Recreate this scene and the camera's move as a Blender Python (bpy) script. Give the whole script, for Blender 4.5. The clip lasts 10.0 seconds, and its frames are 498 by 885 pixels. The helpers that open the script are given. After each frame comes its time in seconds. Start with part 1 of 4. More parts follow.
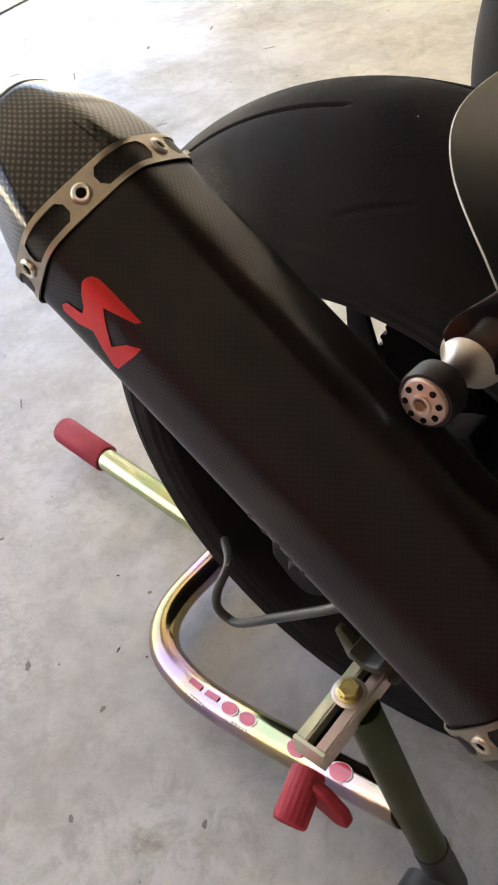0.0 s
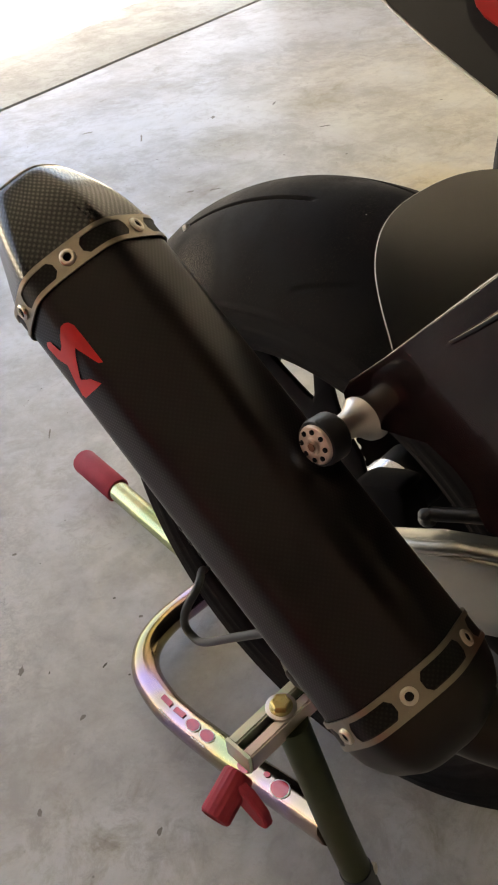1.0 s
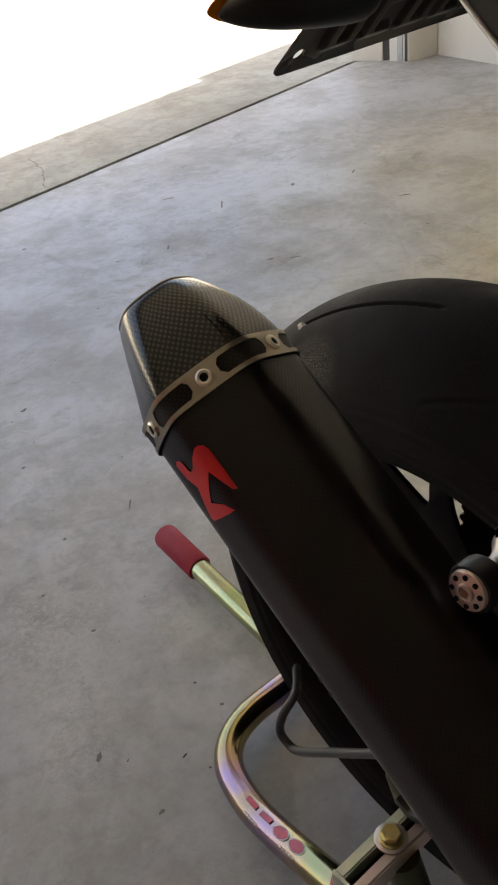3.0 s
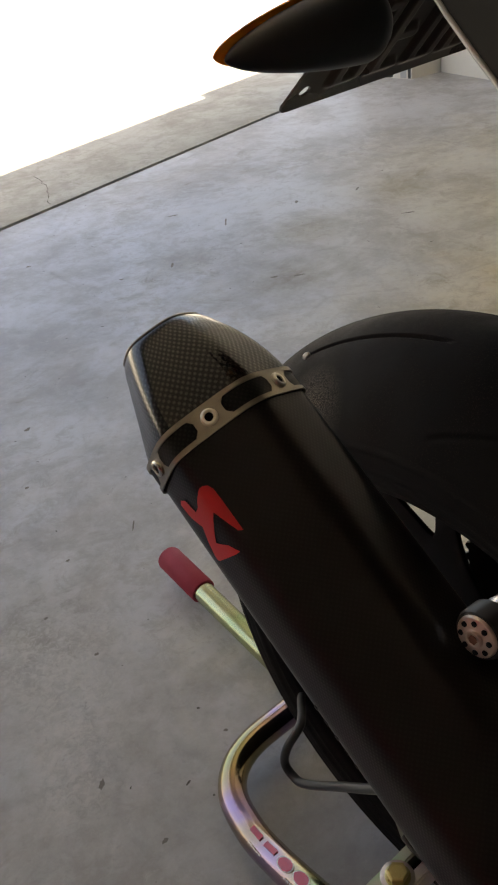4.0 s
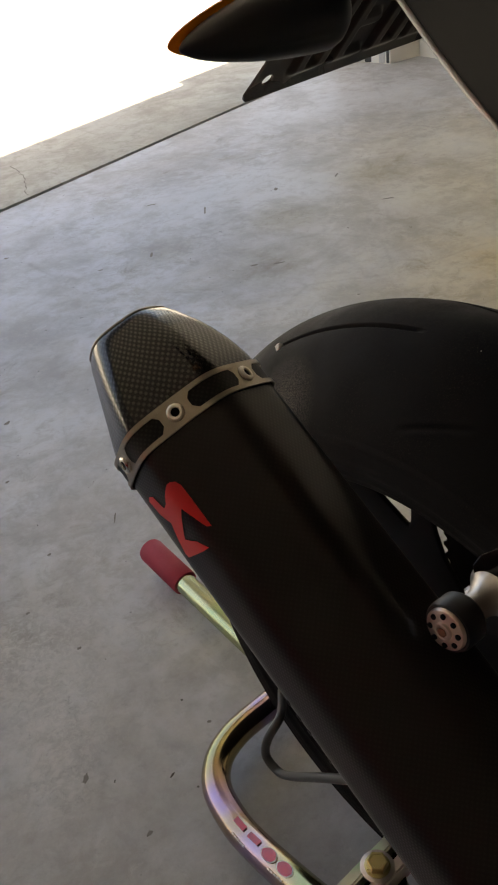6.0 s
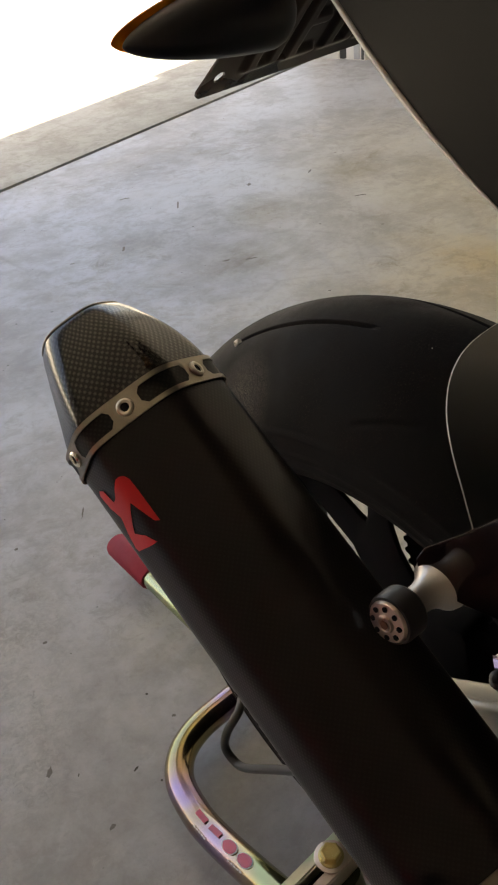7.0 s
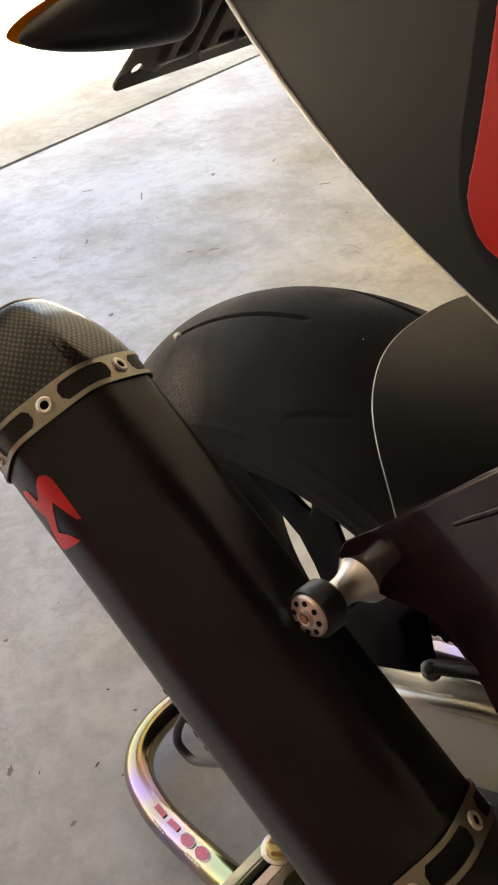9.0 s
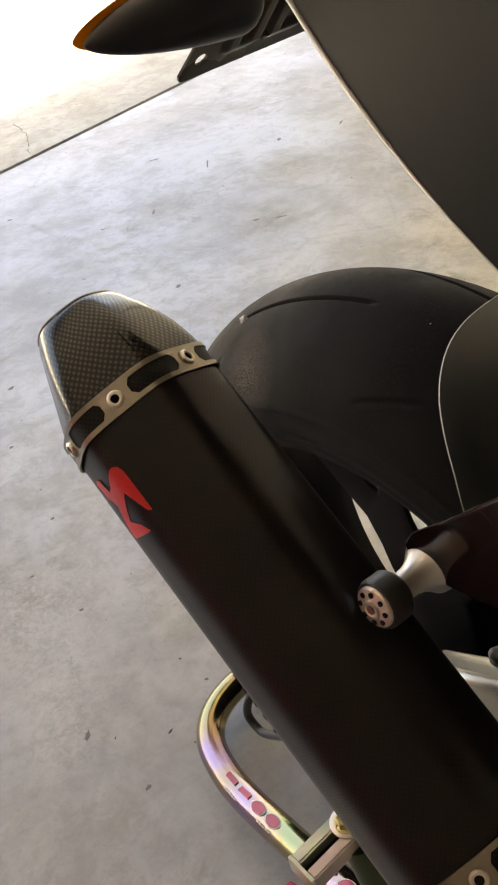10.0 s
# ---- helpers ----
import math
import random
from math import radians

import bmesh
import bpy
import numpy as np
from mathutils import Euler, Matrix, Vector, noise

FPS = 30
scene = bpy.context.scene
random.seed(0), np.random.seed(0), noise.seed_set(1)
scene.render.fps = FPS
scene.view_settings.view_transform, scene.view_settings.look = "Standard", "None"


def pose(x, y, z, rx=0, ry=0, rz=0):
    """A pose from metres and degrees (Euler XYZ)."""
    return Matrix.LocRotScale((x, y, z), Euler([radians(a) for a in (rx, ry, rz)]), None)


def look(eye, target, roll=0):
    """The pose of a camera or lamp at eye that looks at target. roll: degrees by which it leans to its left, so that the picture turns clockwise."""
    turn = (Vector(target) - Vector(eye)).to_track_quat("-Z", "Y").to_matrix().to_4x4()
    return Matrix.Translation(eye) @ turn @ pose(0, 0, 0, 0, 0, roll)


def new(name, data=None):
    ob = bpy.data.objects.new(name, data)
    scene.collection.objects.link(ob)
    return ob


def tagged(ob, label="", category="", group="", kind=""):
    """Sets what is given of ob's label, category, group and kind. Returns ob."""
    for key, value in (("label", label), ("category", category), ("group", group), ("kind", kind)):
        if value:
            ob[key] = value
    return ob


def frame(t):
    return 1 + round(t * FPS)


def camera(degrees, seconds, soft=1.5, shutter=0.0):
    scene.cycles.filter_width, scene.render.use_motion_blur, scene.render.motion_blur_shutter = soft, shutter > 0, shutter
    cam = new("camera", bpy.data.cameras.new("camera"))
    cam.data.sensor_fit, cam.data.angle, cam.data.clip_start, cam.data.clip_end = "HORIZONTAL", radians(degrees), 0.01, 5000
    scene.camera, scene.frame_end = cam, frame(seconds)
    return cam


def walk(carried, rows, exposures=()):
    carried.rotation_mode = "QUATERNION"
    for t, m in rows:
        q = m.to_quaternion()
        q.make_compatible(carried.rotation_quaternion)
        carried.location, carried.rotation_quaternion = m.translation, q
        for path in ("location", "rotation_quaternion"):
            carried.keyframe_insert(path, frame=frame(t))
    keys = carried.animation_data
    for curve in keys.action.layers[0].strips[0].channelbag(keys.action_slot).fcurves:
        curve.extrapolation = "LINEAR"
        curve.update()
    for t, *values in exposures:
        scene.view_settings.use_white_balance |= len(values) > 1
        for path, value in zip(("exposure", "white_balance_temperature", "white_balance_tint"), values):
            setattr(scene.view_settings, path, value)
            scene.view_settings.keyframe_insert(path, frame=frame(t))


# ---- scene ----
cam = camera(32.033, 10.0, soft=2.1)
PATH = [
    (0, (-0.4500, -0.2850, 0.8760), (0.2970, 0.5160, -0.1493), -10.40),
    (0.5, (-0.4693, -0.3589, 0.9115), (0.2489, 0.5469, -0.0443), -8.61),
    (1, (-0.4615, -0.3893, 0.9199), (0.2842, 0.5077, -0.0233), -7.07),
    (1.5, (-0.4660, -0.3585, 0.9289), (0.2535, 0.5988, 0.0256), -8.31),
    (2, (-0.4657, -0.3483, 0.9335), (0.2469, 0.6248, 0.0418), -8.15),
    (2.5, (-0.4643, -0.3360, 0.9382), (0.2480, 0.6485, 0.0587), -7.88),
    (4, (-0.4537, -0.3152, 0.9543), (0.2657, 0.6923, 0.1073), -7.77),
    (4.5, (-0.4484, -0.3138, 0.9561), (0.2704, 0.6919, 0.1063), -8.10),
    (5, (-0.4440, -0.3150, 0.9542), (0.2731, 0.6864, 0.0981), -8.28),
    (6.5, (-0.4382, -0.3224, 0.9532), (0.3017, 0.6490, 0.0820), -7.77),
    (7, (-0.4323, -0.3309, 0.9541), (0.3205, 0.6249, 0.0768), -7.00),
    (7.5, (-0.4274, -0.3327, 0.9521), (0.3316, 0.6096, 0.0655), -6.73),
    (8, (-0.4089, -0.3542, 0.9526), (0.3739, 0.5666, 0.0641), -6.45),
    (8.5, (-0.4083, -0.3498, 0.9504), (0.3726, 0.5705, 0.0597), -6.72),
    (9, (-0.4067, -0.3491, 0.9513), (0.3638, 0.5761, 0.0568), -7.26),
    (9.5, (-0.4060, -0.3396, 0.9506), (0.3032, 0.6180, 0.0395), -9.20),
    (10, (-0.4013, -0.3476, 0.9670), (0.2519, 0.6321, 0.0377), -11.38),
]
walk(cam, [(t, look(eye, target, roll)) for t, eye, target, roll in PATH],
     exposures=[(0.0, 3.42, 8500, 12), (0.5, 2.98, 9000, 12), (1.0, 2.84, 9200, 12), (2.0, 2.43, 9000, 11), (2.5, 2.22, 8800, 11), (4.5, 1.89, 8700, 11), (6.5, 1.97, 9000, 11), (7.5, 2.46, 9200, 12), (8.5, 3.0, 9350, 12), (10.0, 2.88, 9350, 12)])

# ---- world, sun ----
SUN_EL, SUN_AZ = 81.0, 189.0      # azimuth counted from +y towards +x: the sun stands behind the building
world = bpy.data.worlds.new("sky")
scene.world = world
world.use_nodes = True
sky = world.node_tree.nodes.new("ShaderNodeTexSky")
sky.sky_type = "NISHITA"
sky.sun_disc = False
sky.sun_elevation = radians(SUN_EL)
sky.sun_rotation = radians(SUN_AZ)
sky.air_density, sky.dust_density, sky.ozone_density = 0.8, 3.0, 0.6
world.node_tree.nodes["Background"].inputs[1].default_value = 0.15
world.node_tree.links.new(sky.outputs[0], world.node_tree.nodes["Background"].inputs[0])
sun = new("sun", bpy.data.lights.new("sun", "SUN"))
sun.data.energy = 4.5
sun.data.angle = radians(0.5)
sun.data.color = (1.0, 0.95, 0.87)
az, el = radians(SUN_AZ), radians(SUN_EL)
sun_from = Vector((math.sin(az) * math.cos(el), math.cos(az) * math.cos(el), math.sin(el)))
sun.matrix_world = look(sun_from * 20, (0, 0, 0))


# ---- materials ----
def nodes_of(name):
    m = bpy.data.materials.new(name)
    m.use_nodes = True
    return m, m.node_tree.nodes, m.node_tree.links, m.node_tree.nodes["Principled BSDF"]


def ramp(n, l, src, stops):
    r = n.new("ShaderNodeValToRGB")
    e = r.color_ramp.elements
    while len(e) < len(stops):
        e.new(0.5)
    for k, (pos, col) in zip(e, stops):
        k.position, k.color = pos, (*col, 1) if len(col) == 3 else col
    l.new(src, r.inputs[0])
    return r.outputs[0]


def noise_tex(n, l, vec, scale, detail=4.0, rough=0.55, distort=0.0):
    t = n.new("ShaderNodeTexNoise")
    t.inputs["Scale"].default_value, t.inputs["Detail"].default_value = scale, detail
    t.inputs["Roughness"].default_value, t.inputs["Distortion"].default_value = rough, distort
    if vec:
        l.new(vec, t.inputs["Vector"])
    return t.outputs["Fac"]


def mixc(n, l, fac, a, b, mode="MIX"):
    m = n.new("ShaderNodeMix")
    m.data_type, m.blend_type = "RGBA", mode
    for s, v in (("Factor", fac), ("A", a), ("B", b)):
        sock = [i for i in m.inputs if i.name == s and (i.type == "RGBA" if s != "Factor" else i.type == "VALUE")][0]
        if isinstance(v, bpy.types.NodeSocket):
            l.new(v, sock)
        else:
            sock.default_value = v if s == "Factor" else (*v, 1)
    return [o for o in m.outputs if o.type == "RGBA"][0]


def bump(n, l, b, height, strength, dist=0.001):
    k = n.new("ShaderNodeBump")
    k.inputs["Strength"].default_value, k.inputs["Distance"].default_value = strength, dist
    l.new(height, k.inputs["Height"])
    l.new(k.outputs[0], b.inputs["Normal"])


def coords(n, kind="Object"):
    return n.new("ShaderNodeTexCoord").outputs[kind]


def plain(name, col, rough=0.5, metal=0.0, grain=60.0, vary=0.25, coat=0.0, bumpy=0.15, dist=0.0005, spec=0.5, uneven=0.22):
    m, n, l, b = nodes_of(name)
    c = coords(n)
    f1, f2 = noise_tex(n, l, c, grain), noise_tex(n, l, c, grain / 9, 3)
    dark = tuple(v * (1 - vary) for v in col)
    lite = tuple(min(1, v * (1 + vary)) for v in col)
    mid = mixc(n, l, f1, dark, lite)
    l.new(mixc(n, l, f2, mid, col), b.inputs["Base Color"])
    b.inputs["Metallic"].default_value = metal
    b.inputs["Coat Weight"].default_value = coat
    b.inputs["Coat Roughness"].default_value = 0.06
    b.inputs["Specular IOR Level"].default_value = spec
    l.new(ramp(n, l, f2, [(0.25, (rough * (1 - uneven),) * 3), (0.8, (min(1, rough * (1 + uneven)),) * 3)]), b.inputs["Roughness"])
    if bumpy:
        bump(n, l, b, f1, bumpy, dist)
    return m


def concrete(name, col, stain, patches=(), rough=0.5, flaked=()):
    """Trowelled concrete: clouds, smudged dirt, fine mottling, chips and pits."""
    m, n, l, b = nodes_of(name)
    c = coords(n)

    def times(x, y):
        k = n.new("ShaderNodeMath")
        k.operation = "MULTIPLY"
        l.new(x, k.inputs[0])
        l.new(y, k.inputs[1])
        return k.outputs[0]
    # trowel swirls: the coordinates are bent by a slow noise
    slow = n.new("ShaderNodeTexNoise")
    slow.inputs["Scale"].default_value, slow.inputs["Detail"].default_value = 1.7, 2.0
    l.new(c, slow.inputs["Vector"])
    bend = n.new("ShaderNodeVectorMath")
    bend.operation = "MULTIPLY_ADD"
    l.new(slow.outputs["Color"], bend.inputs[0])
    bend.inputs[1].default_value = (0.12, 0.12, 0.0)
    l.new(c, bend.inputs[2])
    wv = bend.outputs[0]
    big = noise_tex(n, l, wv, 1.5, 6, 0.62, 0.4)
    mid = noise_tex(n, l, wv, 4.6, 10, 0.74, 0.15)
    smudge = noise_tex(n, l, wv, 9.5, 10, 0.72, 0.6)
    fine = noise_tex(n, l, c, 60, 6, 0.7)
    grit = noise_tex(n, l, c, 420, 2, 0.5)
    lite = tuple(min(1, v * k) for v, k in zip(col, (1.19, 1.23, 1.28)))
    dark = tuple(v * 0.84 for v in col)
    base = mixc(n, l, ramp(n, l, mid, [(0.38, (0,) * 3), (0.50, (0.55,) * 3), (0.60, (1,) * 3)]), dark, lite)
    base = mixc(n, l, ramp(n, l, big, [(0.40, (0.24,) * 3), (0.55, (0,) * 3), (1, (0,) * 3)]), base, stain)
    # pale laitance films with ragged borders; their blue lean paints in sky sheen
    film = noise_tex(n, l, wv, 2.4, 10, 0.70, 0.25)
    base = mixc(n, l, ramp(n, l, film, [(0.50, (0,) * 3), (0.56, (0.5,) * 3), (0.70, (0.7,) * 3)]), base, tuple(min(1, v * k) for v, k in zip(col, (1.22, 1.28, 1.36))))
    # hair lines left by the trowel
    hair = n.new("ShaderNodeTexVoronoi")
    hair.feature = "DISTANCE_TO_EDGE"
    hair.inputs["Scale"].default_value = 3.4
    l.new(wv, hair.inputs["Vector"])
    base = mixc(n, l, times(ramp(n, l, hair.outputs["Distance"], [(0.0, (0.3,) * 3), (0.030, (0,) * 3)]), ramp(n, l, smudge, [(0.42, (0,) * 3), (0.58, (1,) * 3)])), base, tuple(v * 0.6 for v in col))
    # smudged dirt gathers where the broad clouds are dark
    where = ramp(n, l, noise_tex(n, l, c, 2.1, 3, 0.5, 0.3), [(0.46, (0,) * 3), (0.60, (0.8,) * 3)])
    base = mixc(n, l, times(ramp(n, l, smudge, [(0.50, (0,) * 3), (0.63, (1,) * 3)]), where), base, stain)
    base = mixc(n, l, times(ramp(n, l, smudge, [(0.62, (0,) * 3), (0.70, (1,) * 3)]), where), base, tuple(v * 0.72 for v in stain))
    base = mixc(n, l, ramp(n, l, smudge, [(0.28, (0.35,) * 3), (0.40, (0,) * 3), (1, (0,) * 3)]), base, tuple(min(1, v * 1.45) for v in col))
    base = mixc(n, l, ramp(n, l, fine, [(0.30, (0.35,) * 3), (0.44, (0,) * 3), (1, (0,) * 3)]), base, tuple(v * 0.6 for v in col))
    mottle = noise_tex(n, l, c, 24, 9, 0.76, 0.6)
    spread = ramp(n, l, noise_tex(n, l, c, 2.8, 4, 0.6, 0.4), [(0.36, (0.12,) * 3), (0.60, (0.85,) * 3)])
    base = mixc(n, l, times(ramp(n, l, mottle, [(0.50, (0,) * 3), (0.62, (1,) * 3)]), spread), base, tuple(v * 0.80 for v in col))
    base = mixc(n, l, times(ramp(n, l, mottle, [(0.34, (1,) * 3), (0.44, (0,) * 3), (1, (0,) * 3)]), spread), base, tuple(min(1, v * 1.18) for v in col))
    # tinted patches with ragged borders, stains and painted-in light: (x, y, radius, tint, strength)
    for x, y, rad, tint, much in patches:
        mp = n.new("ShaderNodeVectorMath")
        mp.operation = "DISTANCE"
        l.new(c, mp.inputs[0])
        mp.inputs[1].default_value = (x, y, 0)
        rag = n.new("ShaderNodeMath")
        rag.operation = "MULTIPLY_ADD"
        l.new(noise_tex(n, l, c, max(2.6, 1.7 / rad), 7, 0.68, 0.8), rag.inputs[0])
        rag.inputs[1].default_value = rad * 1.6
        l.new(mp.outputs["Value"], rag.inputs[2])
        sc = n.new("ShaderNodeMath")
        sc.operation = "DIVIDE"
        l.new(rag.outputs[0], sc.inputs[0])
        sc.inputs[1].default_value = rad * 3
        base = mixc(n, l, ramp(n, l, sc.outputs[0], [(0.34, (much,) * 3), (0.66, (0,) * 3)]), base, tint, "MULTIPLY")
    # flaked spots: (x, y, radius)
    flake = noise_tex(n, l, c, 95, 8, 0.75, 0.8)
    for x, y, rad in flaked:
        mp = n.new("ShaderNodeVectorMath")
        mp.operation = "DISTANCE"
        l.new(c, mp.inputs[0])
        mp.inputs[1].default_value = (x, y, 0)
        near = ramp(n, l, mp.outputs["Value"], [(rad * 0.2, (0.7,) * 3), (rad, (0,) * 3)])
        base = mixc(n, l, times(ramp(n, l, flake, [(0.49, (0,) * 3), (0.57, (0.8,) * 3)]), near), base, tuple(min(1, v * 1.28) for v in col))
        base = mixc(n, l, times(ramp(n, l, flake, [(0.34, (0.9,) * 3), (0.42, (0,) * 3), (1, (0,) * 3)]), near), base, tuple(v * 0.55 for v in col))
    pits = n.new("ShaderNodeTexVoronoi")
    pits.inputs["Scale"].default_value = 26
    l.new(c, pits.inputs["Vector"])
    spot = times(ramp(n, l, pits.outputs["Distance"], [(0.02, (1,) * 3), (0.06, (0,) * 3)]), ramp(n, l, noise_tex(n, l, c, 3.1, 2), [(0.5, (0,) * 3), (0.62, (0.8,) * 3)]))
    base = mixc(n, l, spot, base, (0.05, 0.047, 0.045))
    l.new(base, b.inputs["Base Color"])
    l.new(ramp(n, l, film, [(0.42, (rough * 1.2,) * 3), (0.60, (rough * 0.85,) * 3)]), b.inputs["Roughness"])
    hh = n.new("ShaderNodeMath")
    hh.operation = "ADD"
    l.new(fine, hh.inputs[0])
    l.new(grit, hh.inputs[1])
    bump(n, l, b, hh.outputs[0], 0.12, 0.0015)
    b.inputs["Specular IOR Level"].default_value = 0.42
    return m


def carbon(name, col_a, col_b, cell, rough, coat, spec=0.5, spec_b=None, coat_rough=0.1):
    """Woven carbon: alternating tows laid by the UVs, in metres."""
    m, n, l, b = nodes_of(name)
    sep = n.new("ShaderNodeSeparateXYZ")
    l.new(coords(n, "UV"), sep.inputs[0])

    def op(kind, a, bb=None):
        k = n.new("ShaderNodeMath")
        k.operation = kind
        for sock, v in zip(k.inputs, (a, bb)):
            if isinstance(v, bpy.types.NodeSocket):
                l.new(v, sock)
            elif v is not None:
                sock.default_value = v
        return k.outputs[0]
    w = 2 * math.pi / cell
    tow = op("MULTIPLY", op("SINE", op("MULTIPLY", sep.outputs[0], w)), op("SINE", op("MULTIPLY", sep.outputs[1], w)))
    fac = ramp(n, l, op("ADD", op("MULTIPLY", tow, 0.5), 0.5), [(0.48, (0,) * 3), (0.86, (1,) * 3)])
    f = noise_tex(n, l, coords(n), 18, 4)
    keep = ramp(n, l, f, [(0.3, (0.35,) * 3), (0.7, (1,) * 3)])
    mixf = n.new("ShaderNodeMath")
    mixf.operation = "MULTIPLY"
    l.new(fac, mixf.inputs[0])
    l.new(keep, mixf.inputs[1])
    l.new(mixc(n, l, mixf.outputs[0], col_a, col_b), b.inputs["Base Color"])
    b.inputs["Roughness"].default_value = rough
    b.inputs["Specular IOR Level"].default_value = spec
    if spec_b is not None:
        l.new(mixc(n, l, fac, (spec,) * 3, (spec_b,) * 3), b.inputs["Specular IOR Level"])
    b.inputs["Coat Weight"].default_value = coat
    b.inputs["Coat Roughness"].default_value = coat_rough
    return m


def zinc(name, stops, scale, rough=0.22, shift=0.0, spots=0.25):
    """Yellow-passivated zinc plating with its rainbow film."""
    m, n, l, b = nodes_of(name)
    c = coords(n)
    mp = n.new("ShaderNodeMapping")
    mp.inputs["Location"].default_value = (shift, shift * 0.7, 0)
    l.new(c, mp.inputs["Vector"])
    f = noise_tex(n, l, mp.outputs[0], scale, 2, 0.4, 0.6)
    g = noise_tex(n, l, c, 60, 2)
    col = ramp(n, l, f, stops)
    l.new(mixc(n, l, ramp(n, l, g, [(0.50, (0,) * 3), (0.9, (spots,) * 3)]), col, (0.50, 0.47, 0.36)), b.inputs["Base Color"])
    b.inputs["Metallic"].default_value = 1.0
    l.new(ramp(n, l, g, [(0.3, (rough * 0.9,) * 3), (0.75, (rough * 1.25,) * 3)]), b.inputs["Roughness"])
    return m


def rubber(name, col, dusty, patch=None):
    m, n, l, b = nodes_of(name)
    c = coords(n)
    f, g = noise_tex(n, l, c, 900, 3, 0.7), noise_tex(n, l, c, 24, 5, 0.65)
    dust = n.new("ShaderNodeMath")
    dust.operation = "MULTIPLY"
    l.new(ramp(n, l, f, [(0.56, (0,) * 3), (0.70, (1,) * 3)]), dust.inputs[0])
    l.new(ramp(n, l, g, [(0.42, (0,) * 3), (0.68, (dusty,) * 3)]), dust.inputs[1])
    base = mixc(n, l, dust.outputs[0], col, (0.15, 0.12, 0.095))
    if patch:
        dd = n.new("ShaderNodeVectorMath")
        dd.operation = "DISTANCE"
        l.new(c, dd.inputs[0])
        dd.inputs[1].default_value = patch
        mm = n.new("ShaderNodeMath")
        mm.operation = "MULTIPLY"
        l.new(ramp(n, l, dd.outputs["Value"], [(0.006, (0.9,) * 3), (0.040, (0,) * 3)]), mm.inputs[0])
        l.new(ramp(n, l, noise_tex(n, l, c, 1300, 3, 0.7), [(0.48, (0,) * 3), (0.58, (1,) * 3)]), mm.inputs[1])
        base = mixc(n, l, mm.outputs[0], base, (0.19, 0.165, 0.14))
    l.new(base, b.inputs["Base Color"])
    l.new(ramp(n, l, g, [(0.3, (0.6,) * 3), (0.7, (0.85,) * 3)]), b.inputs["Roughness"])
    b.inputs["Specular IOR Level"].default_value = 0.09
    bump(n, l, b, f, 0.25, 0.0006)
    return m


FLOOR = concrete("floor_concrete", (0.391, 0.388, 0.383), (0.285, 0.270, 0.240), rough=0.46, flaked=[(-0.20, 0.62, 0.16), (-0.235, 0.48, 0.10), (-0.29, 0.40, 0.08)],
                 # tints of radius 0.30 up paint in bounce and sky light; smaller are stains
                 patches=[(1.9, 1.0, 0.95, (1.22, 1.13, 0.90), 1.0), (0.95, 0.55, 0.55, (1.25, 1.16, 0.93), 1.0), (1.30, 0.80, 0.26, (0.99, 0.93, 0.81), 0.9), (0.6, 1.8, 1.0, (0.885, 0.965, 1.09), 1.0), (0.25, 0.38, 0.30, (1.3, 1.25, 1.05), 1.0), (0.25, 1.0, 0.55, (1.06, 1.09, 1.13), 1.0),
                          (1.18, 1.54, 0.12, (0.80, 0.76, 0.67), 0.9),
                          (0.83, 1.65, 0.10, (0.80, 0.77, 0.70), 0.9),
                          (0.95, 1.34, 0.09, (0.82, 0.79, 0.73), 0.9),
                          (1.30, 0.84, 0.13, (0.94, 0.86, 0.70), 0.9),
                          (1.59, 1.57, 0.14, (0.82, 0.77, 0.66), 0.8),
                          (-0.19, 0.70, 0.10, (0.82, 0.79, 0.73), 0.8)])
APRON = concrete("apron_concrete", (0.30, 0.302, 0.27), (0.245, 0.24, 0.21), rough=0.75)
DRIVE = concrete("driveway_concrete", (0.55, 0.53, 0.48), (0.45, 0.43, 0.38), rough=0.8)
WALL = plain("painted_plaster", (0.74, 0.71, 0.64), 0.75, grain=30, vary=0.06, bumpy=0.2, dist=0.002)
WALL_DIM = plain("bare_grey_block", (0.46, 0.43, 0.39), 0.85, grain=25, vary=0.2, bumpy=0.4, dist=0.003)
# red of an added, unseen band that the gloss surfaces mirror
RED_BAND = plain("red_reflection_band", (0.50, 0.030, 0.03), 0.6, grain=20, vary=0.15, bumpy=0.3, dist=0.002)
WALL_OUT = plain("outside_render", (0.6, 0.57, 0.5), 0.85, grain=40, vary=0.1, bumpy=0.3, dist=0.003)
SEAL = plain("black_door_seal", (0.052, 0.05, 0.046), 0.6)
RAIL = plain("galvanised_rail", (0.5, 0.5, 0.5), 0.4, metal=1.0)
SCUFF = plain("dark_scuff", (0.17, 0.162, 0.15), 0.8, vary=0.45, grain=150)
DARK = plain("dark_crack", (0.07, 0.062, 0.055), 0.9)
CARBON = carbon("gloss_carbon_weave", (0.0125, 0.0090, 0.0094), (0.0140, 0.0102, 0.0106), 0.0036, 0.30, 0.32, 0.025, 0.055, 0.17)
CARBON_CAP = carbon("open_carbon_weave", (0.0060, 0.0054, 0.0050), (0.0200, 0.0175, 0.0150), 0.0046, 0.26, 0.40, 0.08, 0.50)
HUGGER = carbon("satin_carbon_weave", (0.0065, 0.0060, 0.0058), (0.0075, 0.0070, 0.0067), 0.0030, 0.40, 0.0, 0.5)
FLAKE = plain("scraped_resin", (0.020, 0.018, 0.018), 0.6, vary=0.4, grain=500, spec=0.2)
